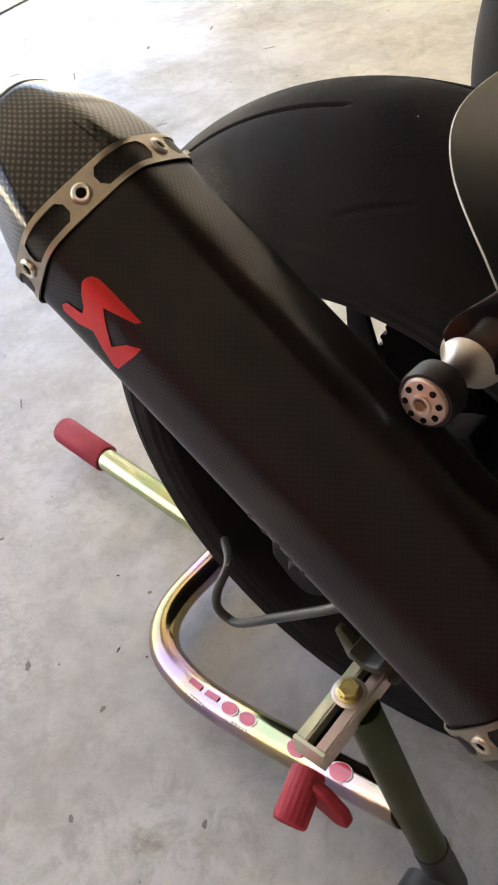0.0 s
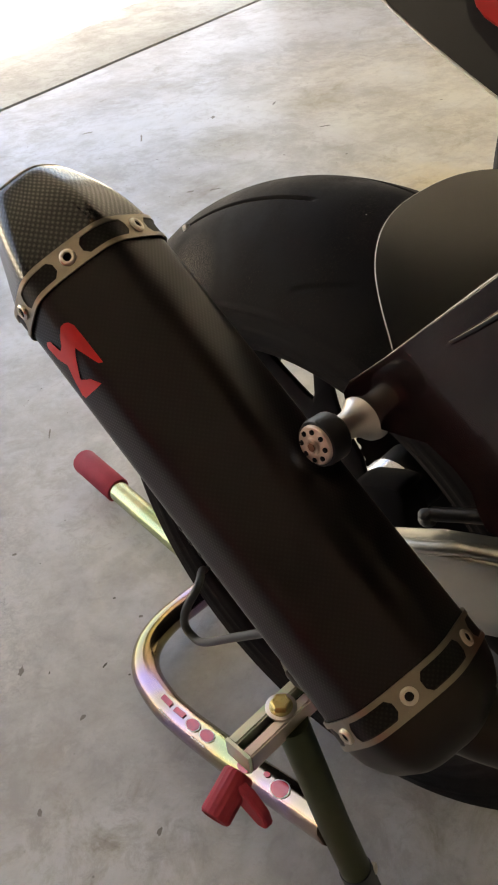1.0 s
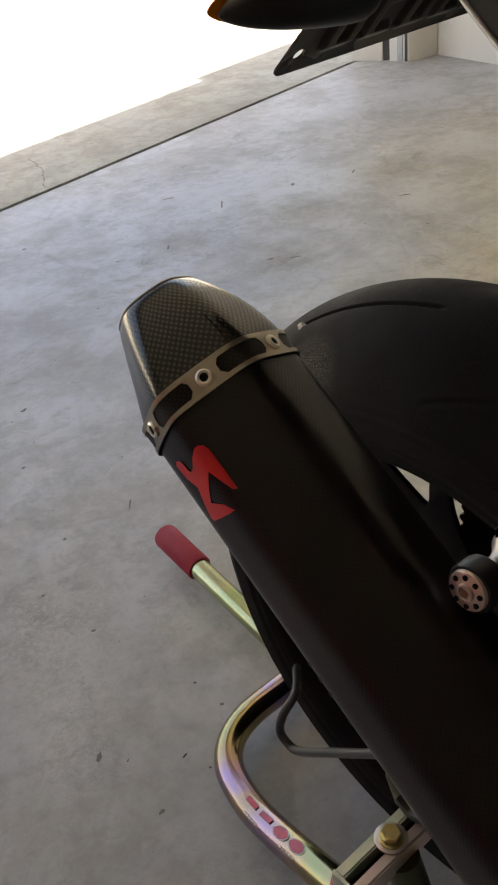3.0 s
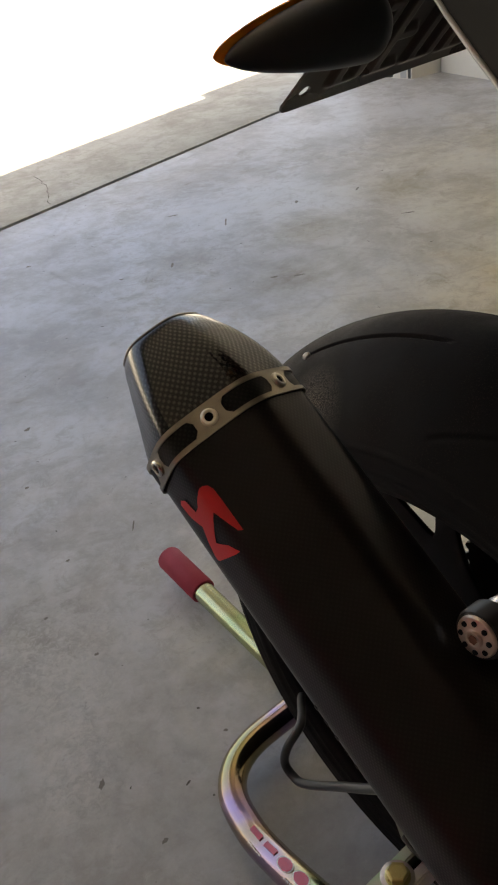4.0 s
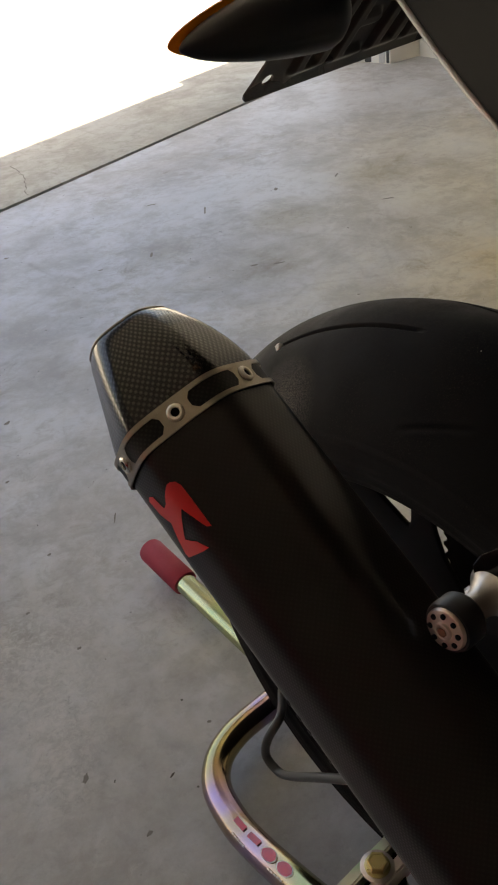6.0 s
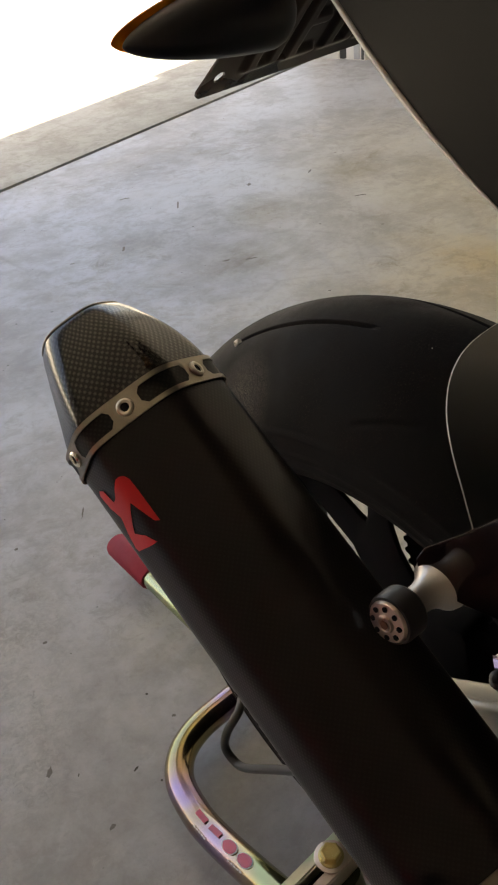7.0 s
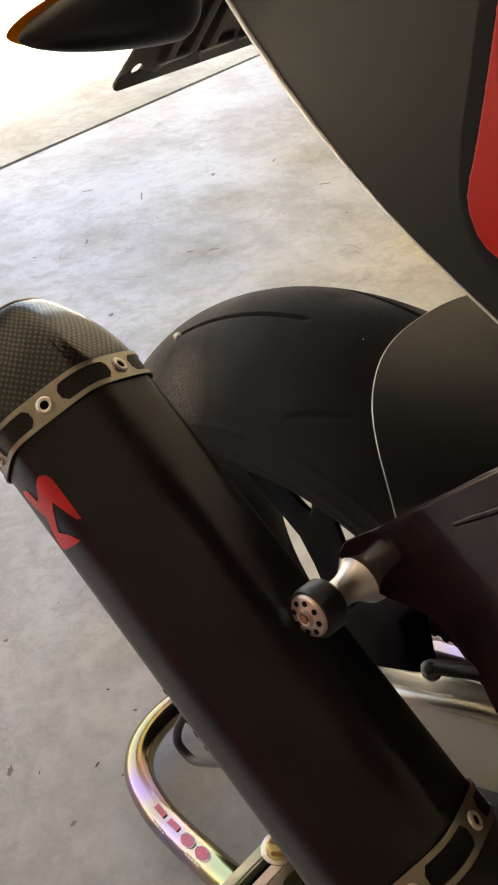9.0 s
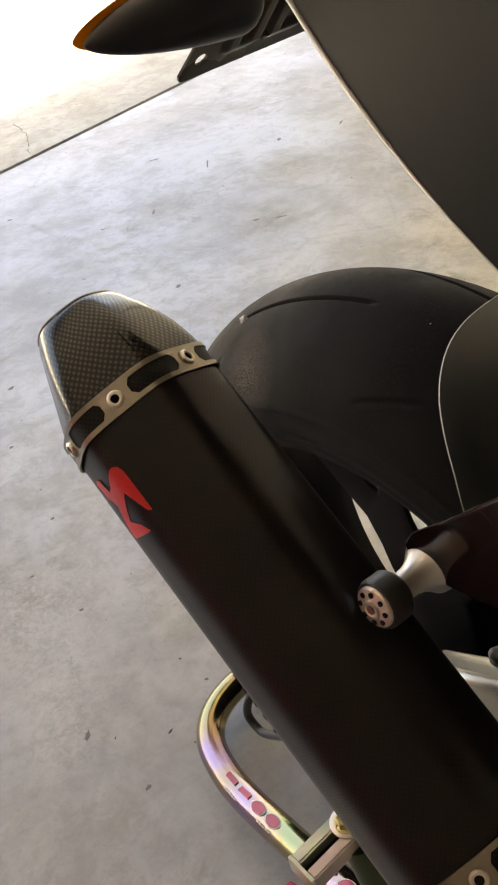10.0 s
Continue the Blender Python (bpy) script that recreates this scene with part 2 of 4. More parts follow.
BACKING = carbon("dull_dark_weave", (0.0060, 0.0052, 0.0052), (0.0110, 0.0095, 0.0090), 0.0036, 0.45, 0.0, 0.15, 0.2)
TITAN = plain("brushed_titanium", (0.27, 0.235, 0.19), 0.34, metal=1.0, grain=200, vary=0.2)
CONE = plain("heat_tinted_steel", (0.032, 0.025, 0.021), 0.42, metal=0.6, grain=90, vary=0.3, spec=0.3)
RIVET = plain("steel_rivet", (0.6, 0.55, 0.47), 0.3, metal=1.0, vary=0.1)
# near-black that puts deep shade into the colour of holes and gaps
SHADE_BLACK = plain("shade_black", (0.0090, 0.0078, 0.0084), 0.8, spec=0.05)
LOGO_RED = plain("red_vinyl", (0.50, 0.010, 0.014), 0.38, vary=0.1, coat=0.05, spec=0.3)
TYRE = rubber("tyre_rubber", (0.0090, 0.0072, 0.0072), 0.30, (-0.078, 0.122, 0.586))
TYRE_DUSTY = rubber("dusty_tyre_rubber", (0.035, 0.034, 0.034), 0.6)
WHEEL = plain("black_wheel_paint", (0.0105, 0.0092, 0.0098), 0.45, vary=0.2, spec=0.07)
HUB = plain("polished_hub_metal", (0.42, 0.42, 0.45), 0.25, metal=1.0, grain=90, vary=0.1)
ALU = plain("brushed_aluminium", (0.50, 0.48, 0.42), 0.42, metal=1.0, grain=120, vary=0.1)
SPOOL = plain("clear_anodised_aluminium", (0.62, 0.57, 0.53), 0.42, metal=1.0, grain=200, vary=0.06)
CAP = plain("dull_pinkish_aluminium", (0.70, 0.55, 0.47), 0.36, metal=1.0, grain=300, vary=0.12)
RUST = plain("rusty_steel", (0.26, 0.11, 0.065), 0.6, metal=0.5, grain=400, vary=0.4)
BLACK = plain("black_plastic", (0.0125, 0.0108, 0.0130), 0.45, vary=0.2)
# the red lean puts a red reflection into the base colour
GLOSS = plain("gloss_dark_paint", (0.0135, 0.0062, 0.0062), 0.2, vary=0.3, coat=0.5, grain=8, spec=0.3)
TAIL = plain("satin_dark_grey_paint", (0.0070, 0.0063, 0.0060), 0.5, vary=0.08, grain=900, bumpy=0.04, spec=0.05, uneven=0.03)
# pale tone that stands for the highlight on thin edges
EDGE = plain("pale_highlight", (0.35, 0.33, 0.30), 0.35, metal=0.4)
RED = plain("red_paint", (0.26, 0.006, 0.005), 0.6, vary=0.06, grain=600, bumpy=0.04, spec=0.05, uneven=0.05)
AMBER = plain("amber_lens_plastic", (1.0, 0.33, 0.02), 0.2, vary=0.08, coat=0.3)
AMBER.node_tree.nodes["Principled BSDF"].inputs["Transmission Weight"].default_value = 0.3
PLATE = plain("crinkled_black_steel", (0.046, 0.031, 0.025), 0.30, vary=0.2, grain=70, bumpy=0.10, dist=0.001, spec=0.28)
ZINC = zinc("rainbow_zinc", [(0.30, (0.25, 0.33, 0.16)), (0.42, (0.36, 0.28, 0.15)), (0.50, (0.38, 0.26, 0.21)), (0.57, (0.33, 0.23, 0.35)), (0.66, (0.37, 0.29, 0.15)), (0.8, (0.24, 0.35, 0.22))], 7.0, 0.15)
ZINC_GOLD = zinc("gold_green_zinc", [(0.3, (0.36, 0.46, 0.24)), (0.55, (0.52, 0.50, 0.28)), (0.75, (0.42, 0.50, 0.30))], 9.0, 0.22)
ZINC_OLIVE = zinc("olive_zinc", [(0.3, (0.062, 0.070, 0.038)), (0.5, (0.080, 0.083, 0.047)), (0.7, (0.070, 0.080, 0.042))], 9.0, 0.36, 0.0, 0.04)
ZINC_PINK = zinc("pink_green_zinc", [(0.30, (0.48, 0.72, 0.52)), (0.42, (0.66, 0.60, 0.55)), (0.56, (0.72, 0.55, 0.60)), (0.70, (0.64, 0.57, 0.52))], 9.0, 0.42, 1.7, 0.05)
ZINC_GREEN = zinc("green_zinc", [(0.35, (0.52, 0.74, 0.52)), (0.6, (0.72, 0.74, 0.64))], 22.0, 0.42, 0.4, 0.05)
BRASS = zinc("yellow_zinc_bolt", [(0.3, (0.46, 0.38, 0.17)), (0.7, (0.60, 0.51, 0.27))], 40.0, 0.3)
GRIP = plain("red_rubber_grip", (0.33, 0.017, 0.040), 0.7, vary=0.25, grain=160, bumpy=0.4)
STICKER = plain("red_sticker", (0.55, 0.028, 0.05), 0.2, vary=0.1, coat=0.25)
STICKER_EDGE = plain("white_sticker", (0.75, 0.72, 0.70), 0.35, vary=0.05)
HOSE = plain("black_hose_rubber", (0.03, 0.029, 0.028), 0.42, vary=0.2)
CHALK = plain("white_paint_mark", (0.7, 0.68, 0.63), 0.7)
CASTOR = plain("black_castor", (0.02, 0.02, 0.024), 0.5)


# ---- mesh helpers ----
def obj(name, verts, faces, mat, parent=None, label="", smooth=True, uvs=None):
    me = bpy.data.meshes.new(name)
    me.from_pydata([tuple(v) for v in verts], [], faces)
    if uvs is not None:
        lay = me.uv_layers.new(name="UVMap")
        idx = np.empty(len(me.loops), dtype=np.int32)
        me.loops.foreach_get("vertex_index", idx)
        lay.data.foreach_set("uv", np.asarray(uvs, dtype=np.float32)[idx].ravel())
    me.materials.append(mat)
    if smooth:
        me.shade_smooth()
    me.update()
    ob = new(name, me)
    if parent:
        ob.parent = parent
    if label:
        ob["label"] = label
    return ob


def part(name, bm, mat, parent=None, label="", smooth=False):
    bmesh.ops.recalc_face_normals(bm, faces=bm.faces)
    me = bpy.data.meshes.new(name)
    bm.to_mesh(me)
    bm.free()
    me.materials.append(mat)
    if smooth:
        me.shade_smooth()
        me.set_sharp_from_angle(angle=radians(38))
    ob = new(name, me)
    if parent:
        ob.parent = parent
    if label:
        ob["label"] = label
    return ob


def prism(poly, to3d, depth, bevel=0.0, segs=2):
    """A plate: poly in 2D, to3d(a, b, h) gives the place, h from 0 to depth."""
    bm = bmesh.new()
    lo = [bm.verts.new(to3d(a, b, 0)) for a, b in poly]
    hi = [bm.verts.new(to3d(a, b, depth)) for a, b in poly]
    bm.faces.new(lo)
    bm.faces.new(hi[::-1])
    for i in range(len(poly)):
        j = (i + 1) % len(poly)
        bm.faces.new((lo[i], hi[i], hi[j], lo[j]))
    bmesh.ops.recalc_face_normals(bm, faces=bm.faces)
    if bevel:
        bmesh.ops.bevel(bm, geom=list(bm.edges), offset=bevel, segments=segs, affect="EDGES", profile=0.5)
    return bm


def box(x0, x1, y0, y1, z0, z1, bevel=0.0, segs=2):
    return prism([(x0, y0), (x1, y0), (x1, y1), (x0, y1)], lambda a, b, h: (a, b, z0 + h), z1 - z0, bevel, segs)


def smooth_path(pts, n=10):
    pts = [Vector(p) for p in pts]
    ext = [pts[0] * 2 - pts[1]] + pts + [pts[-1] * 2 - pts[-2]]
    out = []
    for i in range(1, len(ext) - 2):
        a, b, c, d = ext[i - 1:i + 3]
        for k in range(n):
            t = k / n
            out.append(0.5 * ((2 * b) + (c - a) * t + (2 * a - 5 * b + 4 * c - d) * t * t + (3 * b - a - 3 * c + d) * t ** 3))
    out.append(pts[-1])
    return out


def tube(name, pts, r, mat, parent=None, label="", segs=20, caps=True, radii=None):
    pts = [Vector(p) for p in pts]
    verts, faces = [], []
    nrm = None
    for i, p in enumerate(pts):
        d = (pts[min(i + 1, len(pts) - 1)] - pts[max(i - 1, 0)]).normalized()
        if nrm is None:
            nrm = d.orthogonal().normalized()
        nrm = (nrm - d * nrm.dot(d)).normalized()
        bi = d.cross(nrm)
        rr = radii[i] if radii else r
        for k in range(segs):
            a = 2 * math.pi * k / segs
            verts.append(p + (nrm * math.cos(a) + bi * math.sin(a)) * rr)
    for i in range(len(pts) - 1):
        for k in range(segs):
            j = (k + 1) % segs
            faces.append((i * segs + k, i * segs + j, (i + 1) * segs + j, (i + 1) * segs + k))
    if caps:
        faces.append(tuple(range(segs))[::-1])
        faces.append(tuple((len(pts) - 1) * segs + k for k in range(segs)))
    ob = obj(name, verts, faces, mat, parent, label)
    ob.data.set_sharp_from_angle(angle=radians(50))
    return ob


def lathe(name, prof, m, mat, parent=None, label="", segs=40):
    """prof: (along, radius) pairs, turned about the local z axis of m."""
    verts, faces = [], []
    for h, r in prof:
        for k in range(segs):
            a = 2 * math.pi * k / segs
            verts.append(m @ Vector((r * math.cos(a), r * math.sin(a), h)))
    for i in range(len(prof) - 1):
        for k in range(segs):
            j = (k + 1) % segs
            faces.append((i * segs + k, i * segs + j, (i + 1) * segs + j, (i + 1) * segs + k))
    faces.append(tuple(range(segs))[::-1])
    faces.append(tuple((len(prof) - 1) * segs + k for k in range(segs)))
    ob = obj(name, verts, faces, mat, parent, label)
    ob.data.set_sharp_from_angle(angle=radians(35))
    return ob


def axis_pose(at, d, up=(0, 0, 1)):
    d = Vector(d).normalized()
    x = Vector(up).cross(d)
    if x.length < 1e-4:
        x = Vector((1, 0, 0)).cross(d)
    x.normalize()
    y = d.cross(x)
    return Matrix(((x.x, y.x, d.x, at[0]), (x.y, y.y, d.y, at[1]), (x.z, y.z, d.z, at[2]), (0, 0, 0, 1)))


def empty(name, at):
    ob = new(name)
    ob.empty_display_size = 0.05
    return ob


def join(name, obs, parent, label=""):
    """Weld pieces into one mesh with a slot for each material."""
    verts, faces, idx, mats, smooth = [], [], [], [], []
    for o in obs:
        me = o.data
        if me.materials[0] not in mats:
            mats.append(me.materials[0])
        b0 = len(verts)
        verts += [v.co.copy() for v in me.vertices]
        for p in me.polygons:
            faces.append([b0 + v for v in p.vertices])
            idx.append(mats.index(me.materials[0]))
            smooth.append(p.use_smooth)
        bpy.data.objects.remove(o)
    ob = obj(name, verts, faces, mats[0], parent, label)
    for m in mats[1:]:
        ob.data.materials.append(m)
    for p, k, sm in zip(ob.data.polygons, idx, smooth):
        p.material_index, p.use_smooth = k, sm
    ob.data.set_sharp_from_angle(angle=radians(35))
    return ob


# ---- the garage ----
def wall(name, poly, z0, z1, mat, label):
    return tagged(part(name, prism(poly, lambda a, b, h: (a, b, z0 + h), z1 - z0), mat), label, "wall", kind="structure")


def on_line(x):
    """The line of the threshold joint."""
    return 2.424 + (x - 0.8) * 0.158


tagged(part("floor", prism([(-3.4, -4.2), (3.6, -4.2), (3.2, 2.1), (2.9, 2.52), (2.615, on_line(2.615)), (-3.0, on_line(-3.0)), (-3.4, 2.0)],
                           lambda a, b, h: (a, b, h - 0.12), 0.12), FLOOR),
       "grey trowelled concrete garage floor with cloudy stains, warm and blue light painted in", "floor", kind="structure")
tagged(part("apron", prism([(-3.6, on_line(-3.6) + 0.036), (2.6, on_line(2.6) + 0.036), (3.6, on_line(3.6) + 0.036), (3.6, on_line(3.6) + 1.2), (-3.6, on_line(-3.6) + 1.2)],
                           lambda a, b, h: (a, b, h - 0.10), 0.096), APRON),
       "pale worn concrete door sill strip beyond a dark joint", "apron", kind="structure")
tagged(part("ground", prism([(-600, -600), (600, -600), (600, 600), (-600, 600)], lambda a, b, h: (a, b, -0.16 + h), 0.05), DRIVE),
       "pale concrete ground outside in full sun", "ground", kind="structure")
tagged(part("driveway", prism([(-6, on_line(-6) + 1.204), (6, on_line(6) + 1.204), (6, 16), (-6, 16)], lambda a, b, h: (a, b, -0.1 + h), 0.094), DRIVE),
       "sunlit pale concrete driveway outside the door", "driveway", kind="structure")

wall("wall_east", [(2.865, 2.436), (2.81, 2.00), (2.81, -4.0), (3.05, -4.0), (3.05, 2.50)], 0, 2.7, WALL, "off-white painted plaster garage side wall")
wall("wall_west", [(-2.75, -4.0), (-2.75, on_line(-2.75) - 0.125), (-2.95, on_line(-2.95) - 0.125), (-2.95, -4.0)], 0, 2.7, WALL_DIM, "bare grey block garage side wall")
# unseen red band, added only for the red streak mirrored in the silencer
wall("unseen_red_band", [(-2.735, -4.0), (-2.735, on_line(-2.75) - 0.13), (-2.749, on_line(-2.75) - 0.13), (-2.749, -4.0)], 0, 0.95, RED_BAND, "unseen dull red band, added to give the silencer a red reflection")
wall("wall_south", [(-2.95, -4.0), (3.15, -4.0), (3.15, -4.2), (-2.95, -4.2)], 0, 2.7, WALL_DIM, "bare grey block garage back wall")
wall("wall_north", [(2.704, 2.470), (2.861, 2.439), (3.05, 2.502), (3.05, 2.84), (2.630, 2.732), (2.681, 2.598)], 0, 2.7, WALL, "off-white plastered door pier with scuffed foot")
wall("wall_pier", [(-2.95, on_line(-2.95) - 0.12), (-2.25, on_line(-2.25) - 0.12), (-2.25, on_line(-2.25) + 0.10), (-2.95, on_line(-2.95) + 0.10)], 0, 2.7, WALL, "off-white plastered door pier")
# the lintel over the door: its inner face stands over the joint
wall("lintel", [(-2.95, on_line(-2.95) + 0.03), (3.05, on_line(3.05) + 0.03), (3.05, on_line(3.05) + 0.12), (-2.95, on_line(-2.95) + 0.12)], 2.25, 2.84, WALL_OUT, "rendered concrete lintel over the open garage door")
# unseen block, added so the lintel's shadow gets its step on the ground
tagged(part("shadow_step_block", prism([(2.0, on_line(2.0) + 0.122), (3.05, on_line(3.05) + 0.122), (3.05, on_line(3.05) + 0.19), (2.0, on_line(2.0) + 0.19)], lambda a, b, h: (a, b, 2.60 + h), 0.24, 0.004), WALL_OUT),
       "unseen block on the lintel, added to step its shadow edge", "fascia", kind="structure")
tagged(part("ceiling", prism([(-2.95, -4.2), (3.05, -4.2), (3.05, on_line(3.05) + 0.02), (-2.95, on_line(-2.95) + 0.02)], lambda a, b, h: (a, b, 2.71 + h), 0.12), WALL),
       "off-white painted garage ceiling", "ceiling", kind="structure")
door_rail = tagged(empty("door_track", (0, 0, 0)), "dark door seal with galvanised guide rail beside the pier", "door track", kind="structure")
part("seal", prism([(2.674, 2.598), (2.698, 2.539), (2.73, 2.55), (2.71, 2.608)], lambda a, b, h: (a, b, 0.002 + h), 2.2, 0.004), SEAL, door_rail)
part("rail", prism([(2.689, 2.527), (2.698, 2.495), (2.724, 2.503), (2.714, 2.535)], lambda a, b, h: (a, b, 0.002 + h), 2.2, 0.005), RAIL, door_rail)
part("seal", prism([(2.698, 2.489), (2.703, 2.473), (2.737, 2.479), (2.732, 2.499)], lambda a, b, h: (a, b, 0.002 + h), 2.2, 0.003), SEAL, door_rail)
jamb = tagged(part("door_jamb", prism([(2.616, 2.736), (2.672, 2.598), (2.679, 2.600), (2.628, 2.740)], lambda a, b, h: (a, b, 0.001 + h), 2.25, 0.002), WALL),
              "white painted door jamb board with small scuffs", "door jamb", kind="structure")

tagged(part("threshold_strip", prism([(-3.0, on_line(-3.0) + 0.002), (2.60, on_line(2.60) + 0.002), (2.60, on_line(2.60) + 0.034), (-3.0, on_line(-3.0) + 0.034)],
                                    lambda a, b, h: (a, b, -0.06 + h), 0.045), SEAL), "dark recessed joint along the door threshold", "threshold", kind="structure")

# the crack that crosses the sill strip
rng = random.Random(5)
pts = [(0.962, 2.85), (0.950, 2.77), (0.935, 2.70), (0.895, 2.60), (0.855, 2.53), (0.828, 2.472)]
cr = []
for (ax, ay), (bx, by) in zip(pts, pts[1:]):
    for k in range(4):
        t = k / 4
        cr.append((ax + (bx - ax) * t + rng.uniform(-0.006, 0.006), ay + (by - ay) * t))
bm = bmesh.new()
row = [(bm.verts.new((x - 0.0012 - 0.0007 * (i % 3), y, -0.002)), bm.verts.new((x + 0.0012, y + 0.001, -0.002))) for i, (x, y) in enumerate(cr)]
for a, b in zip(row, row[1:]):
    bm.faces.new((a[0], a[1], b[1], b[0]))
tagged(part("crack", bm, DARK), "thin jagged crack across the concrete sill strip", "crack", kind="structure")

# grit on the floor
rng = random.Random(11)
verts, faces = [], []
for k in range(260):
    x, y = rng.uniform(-0.6, 2.6), rng.uniform(0.1, 2.4)
    r = rng.choice((0.0007, 0.0009, 0.0012, 0.0017))
    a = rng.uniform(0, 3)
    s = rng.choice((1, 1, 1.4, 3.0))
    b0 = len(verts)
    for q in range(5):
        t = a + q * 1.2566
        u, v = r * s * math.cos(t - a), r * math.sin(t - a)
        verts.append((x + u * math.cos(a) - v * math.sin(a), y + u * math.sin(a) + v * math.cos(a), 0.0003))
    verts.append((x, y, r * 0.7))
    faces += [(b0 + q, b0 + (q + 1) % 5, b0 + 5) for q in range(5)]
tagged(obj("grit", verts, faces, DARK), "dark grit and splinters scattered on the concrete floor", "grit", kind="stuff")

# scuffs and chips that sit in the floor
rng = random.Random(21)
verts, faces = [], []
for x, y, a, b, turn in ((0.902, 1.363, 0.011, 0.006, -0.6), (0.949, 1.319, 0.020, 0.004, -0.5), (1.084, 1.802, 0.040, 0.003, 0.9), (1.017, 1.996, 0.020, 0.005, -0.4), (1.327, 1.741, 0.014, 0.006, 0.7),
                         (0.509, 2.028, 0.010, 0.005, -0.5), (0.632, 1.706, 0.008, 0.004, -0.5), (0.779, 1.666, 0.018, 0.004, 0.9), (0.077, 1.214, 0.009, 0.005, 0.2), (-0.023, 1.028, 0.005, 0.004, 0.0),
                         (0.057, 0.779, 0.014, 0.0018, 0.9), (-0.072, 0.786, 0.004, 0.003, 0.0), (-0.147, 0.571, 0.0035, 0.003, 0.0), (-0.165, 0.693, 0.004, 0.003, 0.0), (-0.093, 0.331, 0.003, 0.003, 0.0),
                         (-0.257, 0.379, 0.009, 0.004, 0.8), (-0.242, 0.260, 0.005, 0.003, 0.2), (-0.269, 0.077, 0.005, 0.003, 0.5), (-0.349, 0.195, 0.006, 0.003, 1.2), (0.559, 1.257, 0.010, 0.006, 0.4),
                         (1.52, 1.66, 0.02, 0.003, 0.5), (1.45, 1.38, 0.02, 0.004, -0.6)):
    b0 = len(verts)
    for q in range(11):
        t = q * 2 * math.pi / 11
        k = rng.uniform(0.65, 1.15)
        u, v = a * k * math.cos(t), b * k * math.sin(t)
        verts.append((x + u * math.cos(turn) - v * math.sin(turn), y + u * math.sin(turn) + v * math.cos(turn), 0.0006))
    faces.append(tuple(range(b0, b0 + 11)))
tagged(obj("scuff_marks", verts, faces, SCUFF, smooth=False), "dark chips and scuff marks in the concrete", "scuff marks", kind="stuff")

# a second wheel that stands further in
other = tagged(empty("spare_wheel", (0, 0, 0)), "dusty black motorcycle wheel standing on the floor", "wheel")
om = Matrix.Translation((1.088, 0.336, 0.30)) @ pose(0, 0, 0, 0, 0, 86.0) @ pose(0, 0, 0, 0, 90, 0)


def turned(name, prof, mat, label=""):
    n, segs = len(prof), 96
    vs, fs = [], []
    for i in range(segs):
        a = 2 * math.pi * i / segs
        vs += [om @ Vector((r * math.cos(a), r * math.sin(a), h)) for h, r in prof]
    for i in range(segs):
        for k in range(n):
            fs.append((i * n + k, i * n + (k + 1) % n, ((i + 1) % segs) * n + (k + 1) % n, ((i + 1) % segs) * n + k))
    o = obj(name, vs, fs, mat, other, label)
    o.data.set_sharp_from_angle(angle=radians(35))


turned("tyre", [(0.06 * math.sin(radians(p)), 0.24 + 0.06 * math.cos(radians(p))) for p in range(-120, 121, 8)], TYRE_DUSTY, "dusty black tyre")
turned("rim", [(-0.045, 0.222), (-0.048, 0.205), (-0.02, 0.19), (0.02, 0.19), (0.048, 0.205), (0.045, 0.222), (0.0, 0.20)], WHEEL)
turned("disc", [(-0.012, 0.192), (-0.012, 0.02), (0.012, 0.02), (0.012, 0.192)], WHEEL)

# ---- the motorcycle ----
bike = tagged(empty("motorcycle", (0, 0, 0)), "black sports motorcycle with a carbon silencer, raised on a paddock stand", "motorcycle")
AXLE = Vector((0, 0, 0.3375))


# tyre: a lathe-turned carcass with sunk grooves
def groove_depth(th, ps):
    d = 0.0
    for base in range(-3, 6):
        for side, off in ((1, 0.0), (-1, 22.0)):
            t0 = 57.8 + base * 45.0 + off
            u = (th - t0) / 27.0
            if -0.02 < u < 1.02:
                c = side * (24.5 - 16.0 * u + 5.4 * u * u)
                w = abs(ps - c) * 0.00162
                k = max(0.0, min(1.0, (0.0027 - w) / 0.0014)) * min(1.0, (1.02 - u) * 9, (u + 0.02) * 9)
                d = max(d, k * k * (3 - 2 * k) * 0.0042)
            u = (th - t0 - 31.0) / 11.0
            if 0 < u < 1:
                c = side * (60 - 15 * u)
                w = abs(ps - c) * 0.00162
                d = max(d, max(0.0, 1 - (w / 0.0030) ** 2) * 0.0012 * min(1, (1 - u) * 6, u * 6))
    return d


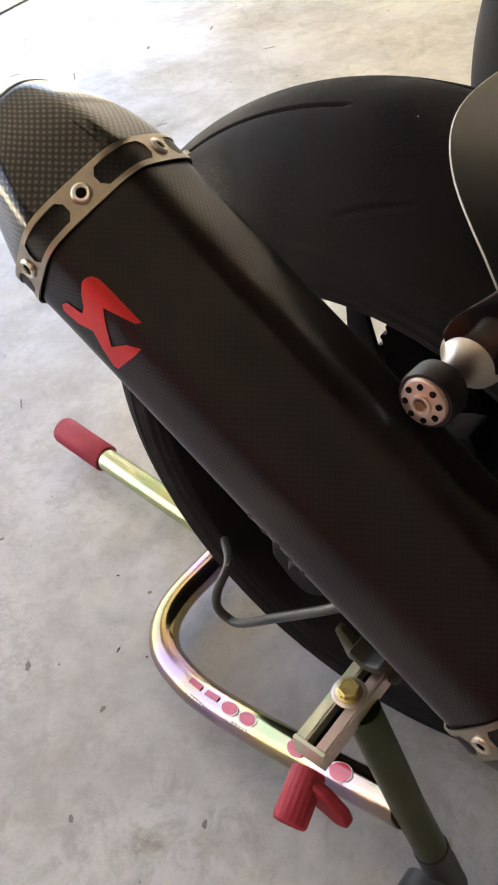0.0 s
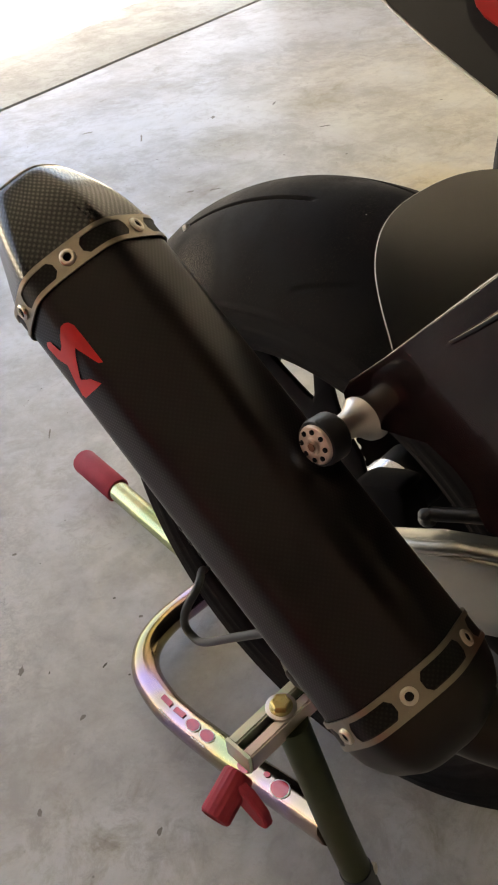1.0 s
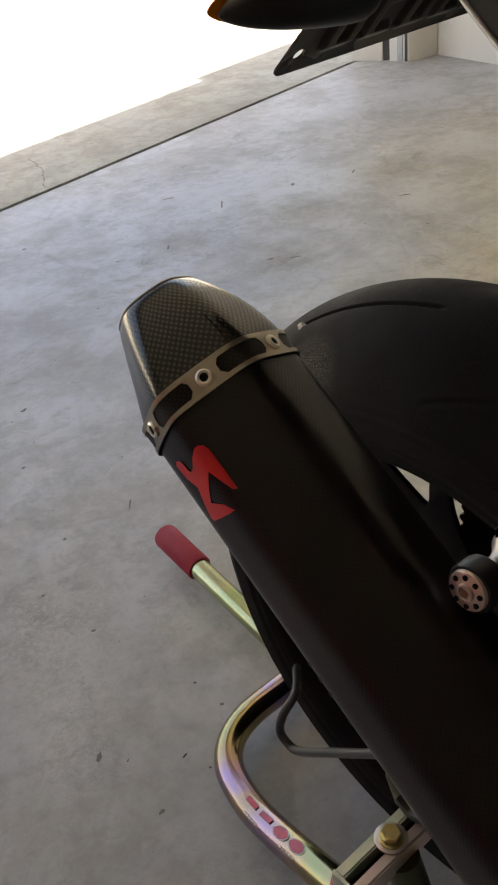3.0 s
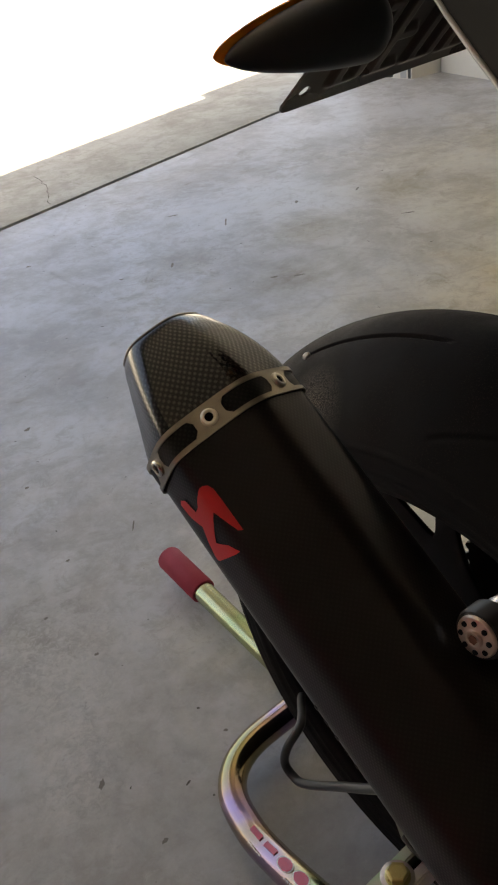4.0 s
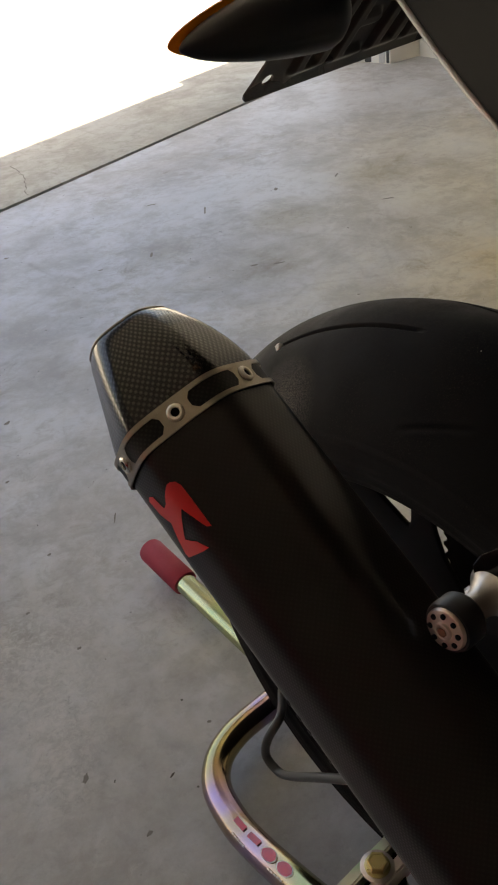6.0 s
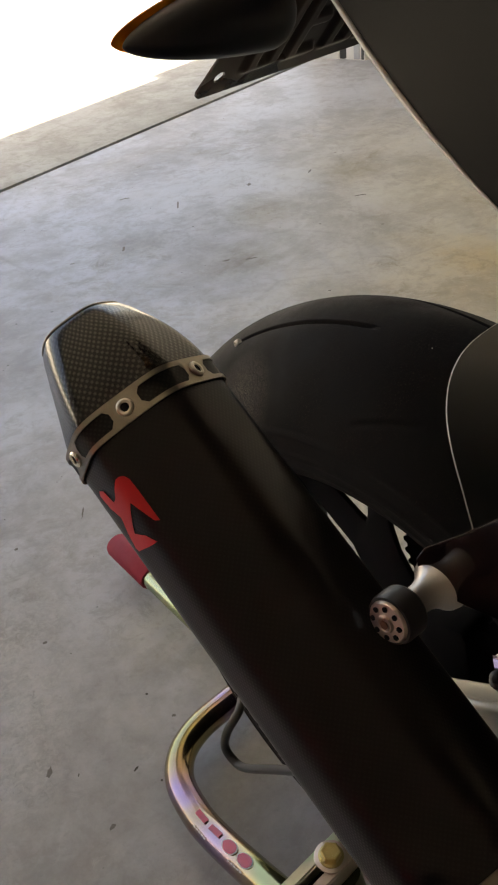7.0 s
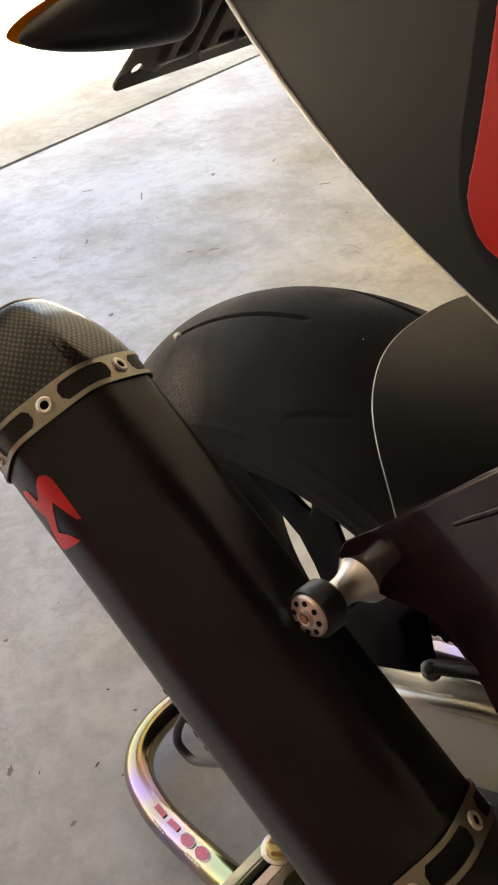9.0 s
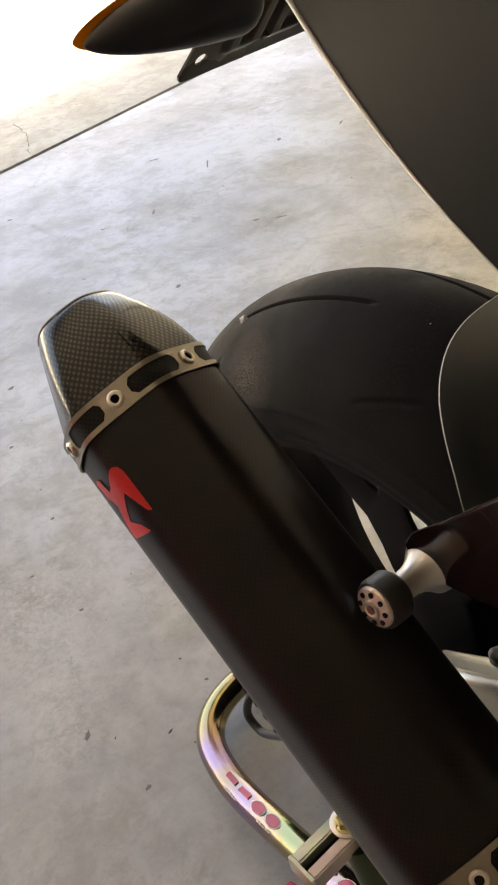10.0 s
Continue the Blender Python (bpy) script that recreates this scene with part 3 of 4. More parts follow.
def tyre():
    top = 97.0
    half_ps, ps = [0.0], 0.0
    while ps < top - 0.01:
        ps += 0.3 if 5 <= ps < 29 else 1.0
        half_ps.append(min(ps, top))
    pss = [-p for p in half_ps[:0:-1]] + half_ps
    npsi = len(pss) - 1
    ths, th = [], 0.0
    while th < 360:
        ths.append(th)
        th += 0.18 if 46 <= th < 122 else 1.0
    nt = len(ths)
    verts = []
    for th in ths:
        thc = th if th < 250 else th - 360
        ct, st = math.cos(radians(th)), math.sin(radians(th))
        for ps in pss:
            a = 0.0926 - (groove_depth(thc, ps) if 40 < thc < 130 else 0.0)
            x = -a * math.sin(radians(ps))
            rho = 0.2266 + a * math.cos(radians(ps))
            o = max(0.0, (abs(ps) - 66) / 33)
            x *= 1 - 0.09 * o * o
            if 84 < abs(ps) < 88 or 73 < abs(ps) < 76 or 92 < abs(ps) < 94:
                x *= 1.009
            verts.append((x, AXLE.y + rho * ct, AXLE.z + rho * st))
    n1 = npsi + 1
    faces = [(i * n1 + k, i * n1 + k + 1, ((i + 1) % nt) * n1 + k + 1, ((i + 1) % nt) * n1 + k) for i in range(nt) for k in range(npsi)]
    return obj("tyre", verts, faces, TYRE, bike, "worn black sport tyre with curved grooves")


tyre_ob = tyre()
wheel_m = Matrix.Translation(AXLE) @ pose(0, 0, 0, 0, 90, 0)


def ring(name, prof, mat, parent, label="", segs=120):
    """A closed profile of (x, radius) turned about the axle."""
    verts, faces, n = [], [], len(prof)
    for i in range(segs):
        a = 2 * math.pi * i / segs
        verts += [(x, r * math.cos(a), AXLE.z + r * math.sin(a)) for x, r in prof]
    for i in range(segs):
        for k in range(n):
            faces.append((i * n + k, i * n + (k + 1) % n, ((i + 1) % segs) * n + (k + 1) % n, ((i + 1) % segs) * n + k))
    ob = obj(name, verts, faces, mat, parent, label)
    ob.data.set_sharp_from_angle(angle=radians(35))
    return ob


rim = ring("rim", [(-0.083, 0.224), (-0.086, 0.2195), (-0.084, 0.2145), (-0.082, 0.2130), (-0.072, 0.2095), (-0.058, 0.2050), (-0.035, 0.195), (0.0, 0.1945), (0.040, 0.193), (0.060, 0.1905),
                   (0.070, 0.1930), (0.083, 0.2000), (0.086, 0.218), (0.083, 0.224), (0.066, 0.214), (0.03, 0.202), (-0.03, 0.202), (-0.066, 0.214)], WHEEL, bike, "black cast wheel rim")
ring("hub", [(-0.06, 0.018), (-0.06, 0.028), (-0.03, 0.032), (0.03, 0.032), (0.07, 0.034), (0.07, 0.018)], WHEEL, bike, "black wheel hub", segs=48)
ring("hub_ring", [(0.020, 0.031), (0.021, 0.0335), (0.040, 0.0345), (0.041, 0.031)], HUB, bike, "polished ring on the hub", segs=48)
# rear brake caliper inside the swingarm, shaped to fill the dark there; near-black keeps it unlit
cal = [(-0.030, 0.390), (-0.040, 0.445), (-0.052, 0.457), (-0.080, 0.470), (-0.093, 0.4735), (-0.098, 0.466), (-0.100, 0.450), (-0.109, 0.410), (-0.108, 0.385), (-0.066, 0.360)]
part("brake_caliper", prism(cal, lambda a, b, h: (-0.078 + h, a, b), 0.03, 0.004, 2), SHADE_BLACK, bike, "black rear brake caliper", smooth=True)
# rear sprocket with its chain on the far side
n_t = 42
prof = []
for k in range(n_t * 4):
    a = 2 * math.pi * k / (n_t * 4)
    r = 0.0965 + (0.0045 if k % 4 in (1, 2) else 0.0)
    prof.append((r * math.cos(a), AXLE.z + r * math.sin(a)))
part("sprocket", prism(prof, lambda a, b, h: (0.096 + h, a, b), 0.007), WHEEL, bike, "dark toothed rear sprocket")


Y_SPOKE = [(-0.020, 0.375), (0.006, 0.362), (0.028, 0.362), (0.037, 0.376), (0.047, 0.398), (0.063, 0.423), (0.087, 0.439), (0.139, 0.474), (0.115, 0.4965), (0.100, 0.488),
           (0.074, 0.473), (0.054, 0.462), (0.047, 0.4595), (0.045, 0.468), (0.045, 0.500), (0.046, 0.532), (0.030, 0.535), (0.025, 0.488), (0.019, 0.466), (0.011, 0.446), (-0.008, 0.42)]


def spoke(turn):
    a = radians(turn)

    def at(y, z, h):
        z -= AXLE.z
        return (-0.0205 + h, y * math.cos(a) - z * math.sin(a), AXLE.z + y * math.sin(a) + z * math.cos(a))
    part("spoke", prism(Y_SPOKE, at, 0.006, 0.0022, 2), WHEEL, bike, "forked black cast spoke", smooth=True)


for k in range(3):
    spoke(120 * k)
lathe("axle_nut", [(0, 0.006), (0, 0.017), (0.012, 0.019), (0.016, 0.015), (0.016, 0.006)], Matrix.Translation((-0.137, 0, AXLE.z)) @ pose(0, 0, 0, 0, -90, 0), WHEEL, bike, "black axle nut")
lathe("axle", [(-0.13, 0.012), (0.13, 0.012)], wheel_m, ALU, bike)
# pale mark in the tyre groove and a small stone
for th, ps, sz in ((57.5, 25.0, 0.0045), (93.5, 14.0, 0.0010)):
    rho = 0.227 + 0.0915 * math.cos(radians(ps))
    c = Vector((-0.0915 * math.sin(radians(ps)), rho * math.cos(radians(th)), AXLE.z + rho * math.sin(radians(th))))
    bm = bmesh.new()
    bmesh.ops.create_icosphere(bm, subdivisions=1, radius=sz, matrix=Matrix.Translation(c))
    part("stone_chip", bm, CHALK, bike, "pale grit stuck in the tyre")


# hugger: a thin carbon shell over the tyre
def hugger():
    ns, na, t = 40, 44, 0.0022
    outer, inner, uv = [], [], []
    for k in range(ns + 1):
        q = -1 + 2.0 * k / ns
        x = 0.138 * q
        edge = 98.6 + 16.4 * abs(q) ** 2.4 + 17.0 * max(0, -q - 0.6) ** 2
        rr = 0.337 - 0.020 * abs(q) ** 3.2 - 0.02 * max(0.0, abs(q) - 0.85)
        for i in range(na + 1):
            th = radians(edge + (178 - edge) * (i / na))
            for lst, r in ((outer, rr), (inner, rr - t)):
                lst.append((x * (1.0 if lst is outer else 0.985), r * math.cos(th), AXLE.z + r * math.sin(th)))
            uv.append((x, rr * th))
    n1 = na + 1
    N = len(outer)
    faces = []
    for k in range(ns):
        for i in range(na):
            a = k * n1 + i
            faces.append((a, a + 1, a + n1 + 1, a + n1))
            faces.append((N + a, N + a + n1, N + a + n1 + 1, N + a + 1))
    for k in range(ns):
        a = k * n1
        faces.append((a, a + n1, N + a + n1, N + a))
        a = k * n1 + na
        faces.append((a, N + a, N + a + n1, a + n1))
    for i in range(na):
        faces.append((i, N + i, N + i + 1, i + 1))
        a = ns * n1 + i
        faces.append((a, a + 1, N + a + 1, N + a))
    ob = obj("hugger", outer + inner, faces, HUGGER, bike, "satin carbon rear hugger with its edge highlight painted in", uvs=uv + uv)
    ob.data.set_sharp_from_angle(angle=radians(40))
    # pale bead that paints in the highlight along the edge
    bead = [Vector(outer[k * n1]).lerp(Vector(inner[k * n1]), 0.5) for k in range(ns + 1)]
    tube("edge_highlight", bead, 0.0010, EDGE, ob, segs=8)


hugger()

# swingarm: aluminium beam, seen on its bike's right side
ARM_TOP = [(-0.10, 0.476), (-0.155, 0.504), (-0.24, 0.522), (-0.60, 0.545)]


def arm_x(y):
    return -0.142 - 0.30 * min(0.0, y + 0.14)


def swingarm(s):
    """s = -1 is the bike's right side."""
    arm = [(-0.098, 0.385), (-0.10, 0.478), (-0.155, 0.506), (-0.24, 0.524), (-0.60, 0.545), (-0.60, 0.46), (-0.24, 0.452), (-0.19, 0.442), (-0.12, 0.385)]
    ob = part("swingarm", prism(arm, lambda a, b, h: (-s * (arm_x(a) + h), a, b - 0.008), 0.030, 0.005, 3), ALU, bike, "brushed aluminium swingarm beam", smooth=True)
    # rolled top flange
    tube("top_flange", smooth_path([(-s * (arm_x(y) + 0.006), y, z - 0.0055) for y, z in ARM_TOP], 8), 0.0050, ALU, ob, segs=18)
    low = [(-0.215, 0.434), (-0.30, 0.442), (-0.60, 0.450), (-0.60, 0.405), (-0.30, 0.395), (-0.225, 0.404)]
    part("lower_brace", prism(low, lambda a, b, h: (-s * (arm_x(a) - 0.004 + h), a, b - 0.008), 0.014, 0.004, 3), ALU, ob, "aluminium brace under the beam", smooth=True)
    lathe("flange_bolt", [(0, 0.002), (0, 0.0052), (0.003, 0.0052), (0.004, 0.004), (0.004, 0.001)], axis_pose((-s * (arm_x(-0.19) + 0.010), -0.19, 0.506), (0, -0.2, 1)), ALU, ob, segs=12)


swingarm(-1)
swingarm(1)
carrier = [(0.05, 0.325), (0.045, 0.375), (-0.02, 0.42), (-0.094, 0.482), (-0.092, 0.372), (-0.02, 0.31), (0.03, 0.30)]
part("axle_carrier", prism(carrier, lambda a, b, h: (-0.136 + h, a, b - 0.008), 0.02, 0.004, 2), WHEEL, bike, "black axle carrier end of the swingarm")
tube("brake_pipe", smooth_path([(-0.124, -0.157, 0.524), (-0.112, -0.20, 0.537), (-0.094, -0.28, 0.553), (-0.064, -0.42, 0.57)], 8), 0.0048, BLACK, bike, "black brake pipe along the swingarm", segs=12)
lathe("banjo_bolt", [(0, 0.003), (0, 0.0065), (0.004, 0.0065), (0.005, 0.004), (0.009, 0.004), (0.010, 0.002)], axis_pose((-0.124, -0.155, 0.518), (-0.5, 0.2, 0.8)), BLACK, bike, segs=12)

# glossy peg hanger plate with the spool
hang = [(-0.1215, 0.631), (-0.124, 0.621), (-0.135, 0.6155), (-0.155, 0.619), (-0.180, 0.624), (-0.197, 0.616), (-0.209, 0.607), (-0.214, 0.596), (-0.221, 0.586), (-0.232, 0.586), (-0.40, 0.58), (-0.52, 0.60),
        (-0.52, 1.02), (-0.40, 0.944), (-0.30, 0.832), (-0.20, 0.722), (-0.15, 0.666), (-0.136, 0.6515), (-0.126, 0.641)]
hanger = part("peg_hanger", prism(hang, lambda a, b, h: (-0.166 + h + 0.05 * min(0.0, a + 0.2), a, b - 0.003), 0.003, 0.0010, 3), GLOSS, bike, "glossy near-black peg hanger plate, its red reflection put into the colour")
tube("crease", smooth_path([(-0.1655, -0.192, 0.690), (-0.167, -0.215, 0.713), (-0.170, -0.255, 0.756), (-0.172, -0.305, 0.808)], 6), 0.0022, GLOSS, hanger, segs=10)

sp = empty("bobbin_spool", (0, 0, 0))
sp.parent = bike
sp["label"] = "silver flared spool with black ring and drilled cap"
SPB, SPC = Vector((-0.1580, -0.1350, 0.6165)), Vector((-0.2092, -0.1360, 0.6228))
sd = (SPC - SPB).normalized()
spm = axis_pose(SPB, sd)
lathe("spool_body", [(0, 0.01436), (0.003, 0.01610), (0.006, 0.01550), (0.010, 0.01235), (0.015, 0.00941), (0.020, 0.00801), (0.027, 0.00767), (0.034, 0.00783), (0.036, 0.00870)], spm, SPOOL, sp)
lathe("black_ring", [(0.031, 0.00702), (0.032, 0.01250), (0.034, 0.01400), (0.044, 0.01400), (0.0465, 0.01310), (0.0465, 0.00780)], spm, BLACK, sp)
lathe("drilled_cap", [(0.0445, 0.00312), (0.0445, 0.01170), (0.0475, 0.01150), (0.0485, 0.01080), (0.0492, 0.00663), (0.0492, 0.00312)], spm, CAP, sp, "dull silver cap with eight drilled holes")
# solid near-black plugs stand for the shade in the drilled holes
for k in range(8):
    a = radians(45 * k + 10)
    c = spm @ Vector((0.0083 * math.cos(a), 0.0083 * math.sin(a), 0.0486))
    lathe("drilled_hole", [(-0.004, 0.0005), (-0.004, 0.0015), (0.0010, 0.0015), (0.0011, 0.0005)], axis_pose(c, sd), SHADE_BLACK, sp, segs=12)
lathe("cap_bolt", [(0.0480, 0.00218), (0.0492, 0.00234), (0.0508, 0.00359), (0.0508, 0.00468), (0.0490, 0.00499)], spm, CAP, sp)
lathe("hex_socket", [(0.0486, 0.00039), (0.0506, 0.00265), (0.0509, 0.00265), (0.0509, 0.00039)], spm, RUST, sp, "rusty hexagon socket", segs=6)

# ---- silencer ----
SIL_AT = Vector((-0.2086, 0.0, 0.6288))
SIL_D = Vector((0.017, 1, 0.705)).normalized()
SIL_V = Vector((0, -SIL_D.z, SIL_D.y)).normalized()


def hexr(ang, ap=0.0478, rnd=9.5):
    """Radius of a rounded hexagon with flats at 0, 60, 120 ... degrees."""
    inv = [max(0.0, math.cos(radians(ang - 60 * k))) / ap for k in range(6)]
    return 1.0 / sum(v ** rnd for v in inv) ** (1 / rnd) * (1.029 if rnd > 12 else 1.029 + (12 - rnd) * 0.004)


def sil_point(along, ang, off=0.0, k=1.0, lift=0.0, rnd=9.5):
    r = hexr(ang, rnd=rnd) * k + off
    u, v = r * math.cos(radians(ang)) * 1.008, r * math.sin(radians(ang)) * 0.89
    return SIL_AT + SIL_D * along + Vector((u, 0, 0)) + SIL_V * (v + lift)


def shell(name, sections, mat, parent, label="", nseg=120, tuck=0.0):
    """sections: (along, scale, offset, lift, slant): slant tips the ring; tuck draws the lower outer side in, most halfway along."""
    verts, faces, uv = [], [], []
    first, last = sections[0][0], max(q[0] for q in sections)
    for al, k, off, lift, slant in sections:
        mid = math.sin(math.pi * max(0.0, min(1.0, (al - first - 0.008) / (last - first - 0.008))))
        for i in range(nseg + 1):
            a = 360.0 * i / nseg
            side = max(0.0, math.cos(radians(max(-90.0, min(90.0, (a - 215) * 1.2)))))
            verts.append(sil_point(al + slant * math.sin(radians(a)), a, off - tuck * mid * side, k, lift, 12.0 - 5.0 * max(0.0, min(1.0, (al - 0.08) / 0.05)) if tuck else 9.5))
            uv.append((0.00265 * i * 120 / nseg, al))
    n1 = nseg + 1
    for j in range(len(sections) - 1):
        for i in range(nseg):
            faces.append((j * n1 + i, j * n1 + i + 1, (j + 1) * n1 + i + 1, (j + 1) * n1 + i))
    ob = obj(name, verts, faces, mat, parent, label, uvs=uv)
    ob.data.set_sharp_from_angle(angle=radians(32))
    return ob


sil = empty("silencer", (0, 0, 0))
sil.parent = bike
sil["label"] = "hexagonal carbon silencer with riveted collars and a red emblem"
SLEEVE_K = 0.980      # the sleeve lies a little deeper than its collars
shell("sleeve", [(-0.262, 0.98, 0, 0, 0), (-0.25, SLEEVE_K, 0, 0, 0)] + [(-0.24 + 0.03 * k, SLEEVE_K, 0, 0, 0) for k in range(10)] + [(0.05, SLEEVE_K, 0, 0, 0), (0.064, SLEEVE_K, 0, 0, 0)], CARBON, sil, "dark woven carbon sleeve")
shell("end_cap", [(0.060, 0.985, 0, 0, 0), (0.071, 0.985, 0, 0, 0), (0.078, 0.970, 0, 0, 0), (0.086, 0.944, 0, 0, 0), (0.095, 0.902, 0, 0, 0), (0.104, 0.846, 0, 0, 0), (0.112, 0.784, 0, 0, 0),
                  (0.119, 0.716, 0, 0, 0), (0.126, 0.647, 0, 0, 0), (0.1308, 0.585, 0, 0, 0), (0.1328, 0.550, 0, 0, 0), (0.1333, 0.525, 0, 0, 0), (0.1320, 0.505, 0, 0, 0),
                  (0.120, 0.50, 0, 0, 0), (0.09, 0.48, 0, 0, 0), (0.08, 0.48, 0, 0, 0), (0.08, 0.02, 0, 0, 0)], CARBON_CAP, sil, "tapered six-sided end cap of open carbon weave", nseg=180, tuck=0.0050)
lip = [sil_point(0.1330, a, 0.0002, 0.540, 0.0, 7.0) for a in range(0, 364, 4)]
tube("outlet_lip", lip, 0.0009, TITAN, sil, "thin bright outlet lip", segs=8, caps=False)


def collar(al, w):
    """A riveted band with slots: two thin rims, bridges at the rivets, a black band under it."""
    col, h = None, 0.0012
    bits = []
    shell("slot_backing", [(al - w * 0.4, 1.0, 0.0003, 0, 0), (al + w * 0.4, 1.0, 0.0003, 0, 0)], BACKING, sil, "dark weave behind the slots")
    for s in (-1, 1):
        c, t = al + s * w * 0.42, w * 0.085
        bits.append(shell("collar_rim", [(c - t, 1.0, 0, 0, 0), (c - t, 1.0, h, 0, 0), (c + t, 1.0, h, 0, 0), (c + t, 1.0, 0, 0, 0)], TITAN, col))
    for k in range(6):
        mid = 60 * k
        verts, faces = [], []
        n = 16
        for i in range(n + 1):
            a = mid - 11 + 22 * i / n
            for s in (-1, 1):
                verts.append(sil_point(al + s * w * 0.42, a, h * 0.95))
        for i in range(n):
            faces.append((2 * i, 2 * i + 1, 2 * i + 3, 2 * i + 2))
        bits.append(obj("bridge", verts, faces, TITAN, col))
        # chamfered slot corners
        for s in (-1, 1):
            for e in (-1, 1):
                a0, a1 = mid + e * 11, mid + e * 16
                tri = [sil_point(al + s * w * 0.42, a0, h * 0.95), sil_point(al + s * w * 0.42, a1, h * 0.95), sil_point(al + s * w * 0.14, a0, h * 0.95)]
                bits.append(obj("slot_corner", tri, [(0, 1, 2)], TITAN, col, smooth=False))
        nrm = (Vector((math.cos(radians(mid)), 0, 0)) + SIL_V * math.sin(radians(mid))).normalized()
        c = sil_point(al, mid, 0.001)
        rv = lathe("rivet", [(0, 0.0052), (0.0014, 0.0050), (0.0022, 0.0040), (0.0020, 0.0028), (0.0004, 0.0024)], axis_pose(c, nrm), RIVET, None, segs=20)
        # near-black plug paints in the shade of the rivet's hollow
        hl = lathe("rivet_hole", [(0.0002, 0.0005), (0.0002, 0.0026), (0.0012, 0.0026), (0.0012, 0.0005)], axis_pose(c, nrm), SHADE_BLACK, None, segs=14)
        join("rivet", [rv, hl], sil, "hollow steel rivet")
    join("collar", bits, sil, "titanium collar with long slots")


collar(0.0615, 0.0172)
collar(-0.2495, 0.0188)
shell("inlet_cone", [(-0.255, 1.0, 0.0006, 0, 0), (-0.263, 0.985, 0.0, 0, 0), (-0.272, 0.935, 0, 0, 0), (-0.281, 0.845, 0, 0, 0), (-0.288, 0.73, 0, 0, 0), (-0.292, 0.61, 0, 0, 0), (-0.294, 0.50, 0, 0, 0), (-0.294, 0.1, 0, 0, 0)], CONE, sil, "heat-tinted steel inlet cone")
p0 = SIL_AT + SIL_D * -0.289 + Vector((0.012, 0, 0.004))
tube("link_pipe", smooth_path([p0, p0 + Vector((0.010, -0.018, -0.006)), p0 + Vector((0.030, -0.040, -0.018)), p0 + Vector((0.075, -0.060, -0.03)), p0 + Vector((0.17, -0.09, -0.06))], 8), 0.021, CONE, bike, "heat-tinted exhaust link pipe")
tube("spring", smooth_path([sil_point(-0.280, 62, 0.003, 0.95), sil_point(-0.288, 60, 0.006, 0.84), sil_point(-0.300, 55, 0.008, 0.66)], 6), 0.0022, ALU, sil, "thin steel exhaust spring", segs=8)


# scraped flakes along the sleeve's lower edge
rng = random.Random(8)
for al, ang, ln in ((-0.099, 203, 0.0022), (-0.109, 205, 0.0030), (-0.119, 204, 0.0020), (-0.128, 206, 0.0028), (-0.137, 205, 0.0018)):
    ring_ = [(al + ln * math.cos(t) * rng.uniform(0.6, 1.1), ang + 2.6 * math.sin(t) * rng.uniform(0.6, 1.1)) for t in [2 * math.pi * k / 9 for k in range(9)]]
    top = [sil_point(x, a, 0.0006, SLEEVE_K) for x, a in ring_]
    low = [sil_point(x + 0.001, a, -0.0008, SLEEVE_K) for x, a in ring_]
    obj("scraped_flake", top + low, [tuple(range(9))] + [(k, k + 9, (k + 1) % 9 + 9, (k + 1) % 9) for k in range(9)], FLAKE, sil, smooth=False)


# red emblem: two bent strokes wrapped on the sleeve
def wrap(name, poly, mat, parent, label="", off=0.0006):
    tri_bm = bmesh.new()
    vs = [tri_bm.verts.new((a, b * 0.001, 0)) for a, b in poly]
    f = tri_bm.faces.new(vs)
    bmesh.ops.triangulate(tri_bm, faces=[f])
    bmesh.ops.subdivide_edges(tri_bm, edges=list(tri_bm.edges), cuts=5, use_grid_fill=True)
    for v in tri_bm.verts:
        p = sil_point(v.co.x, v.co.y * 1000, off, SLEEVE_K)
        v.co = p
    me = bpy.data.meshes.new(name)
    tri_bm.to_mesh(me)
    tri_bm.free()
    me.materials.append(mat)
    ob = new(name, me)
    ob.parent = parent
    if label:
        ob["label"] = label
    return ob


wrap("emblem", [(0.0335, 153.5), (0.0333, 150.0), (0.0316, 146.5), (0.0280, 144.6), (0.0200, 144.3), (-0.0003, 144.2), (0.0014, 147.2), (0.0105, 151.2), (0.0182, 155.0), (0.0126, 164.5), (0.0058, 177.0),
                (-0.0008, 162.5), (-0.0080, 155.5), (-0.0073, 162.0), (-0.0022, 191.0), (0.0008, 193.0), (0.0095, 188.0), (0.0183, 180.5), (0.0272, 188.0), (0.0374, 190.5), (0.0391, 186.0), (0.0368, 179.5),
                (0.0268, 175.0), (0.0272, 168.0), (0.0304, 161.5)], LOGO_RED, sil, "angular red emblem")

# ---- tail ----
TA, TB = Vector((-0.143, 0.0, 0.924)), Vector((-0.217, -0.25, 0.810))


def tail_at(y, h):
    """The tail's skin: h metres above its lower edge at y."""
    e = TA + (TB - TA) * (y / -0.25)
    dy = abs(y + 0.152)
    k, lim = (1.7, 0.085) if y > -0.152 else (1.5, 0.06)
    bow = k * min(dy, lim) ** 2 + 2 * k * lim * max(0.0, dy - lim) - 0.0032
    return e + Vector((0.02 * h + 0.9 * max(0, h - 0.12) ** 2, 0, h + bow))


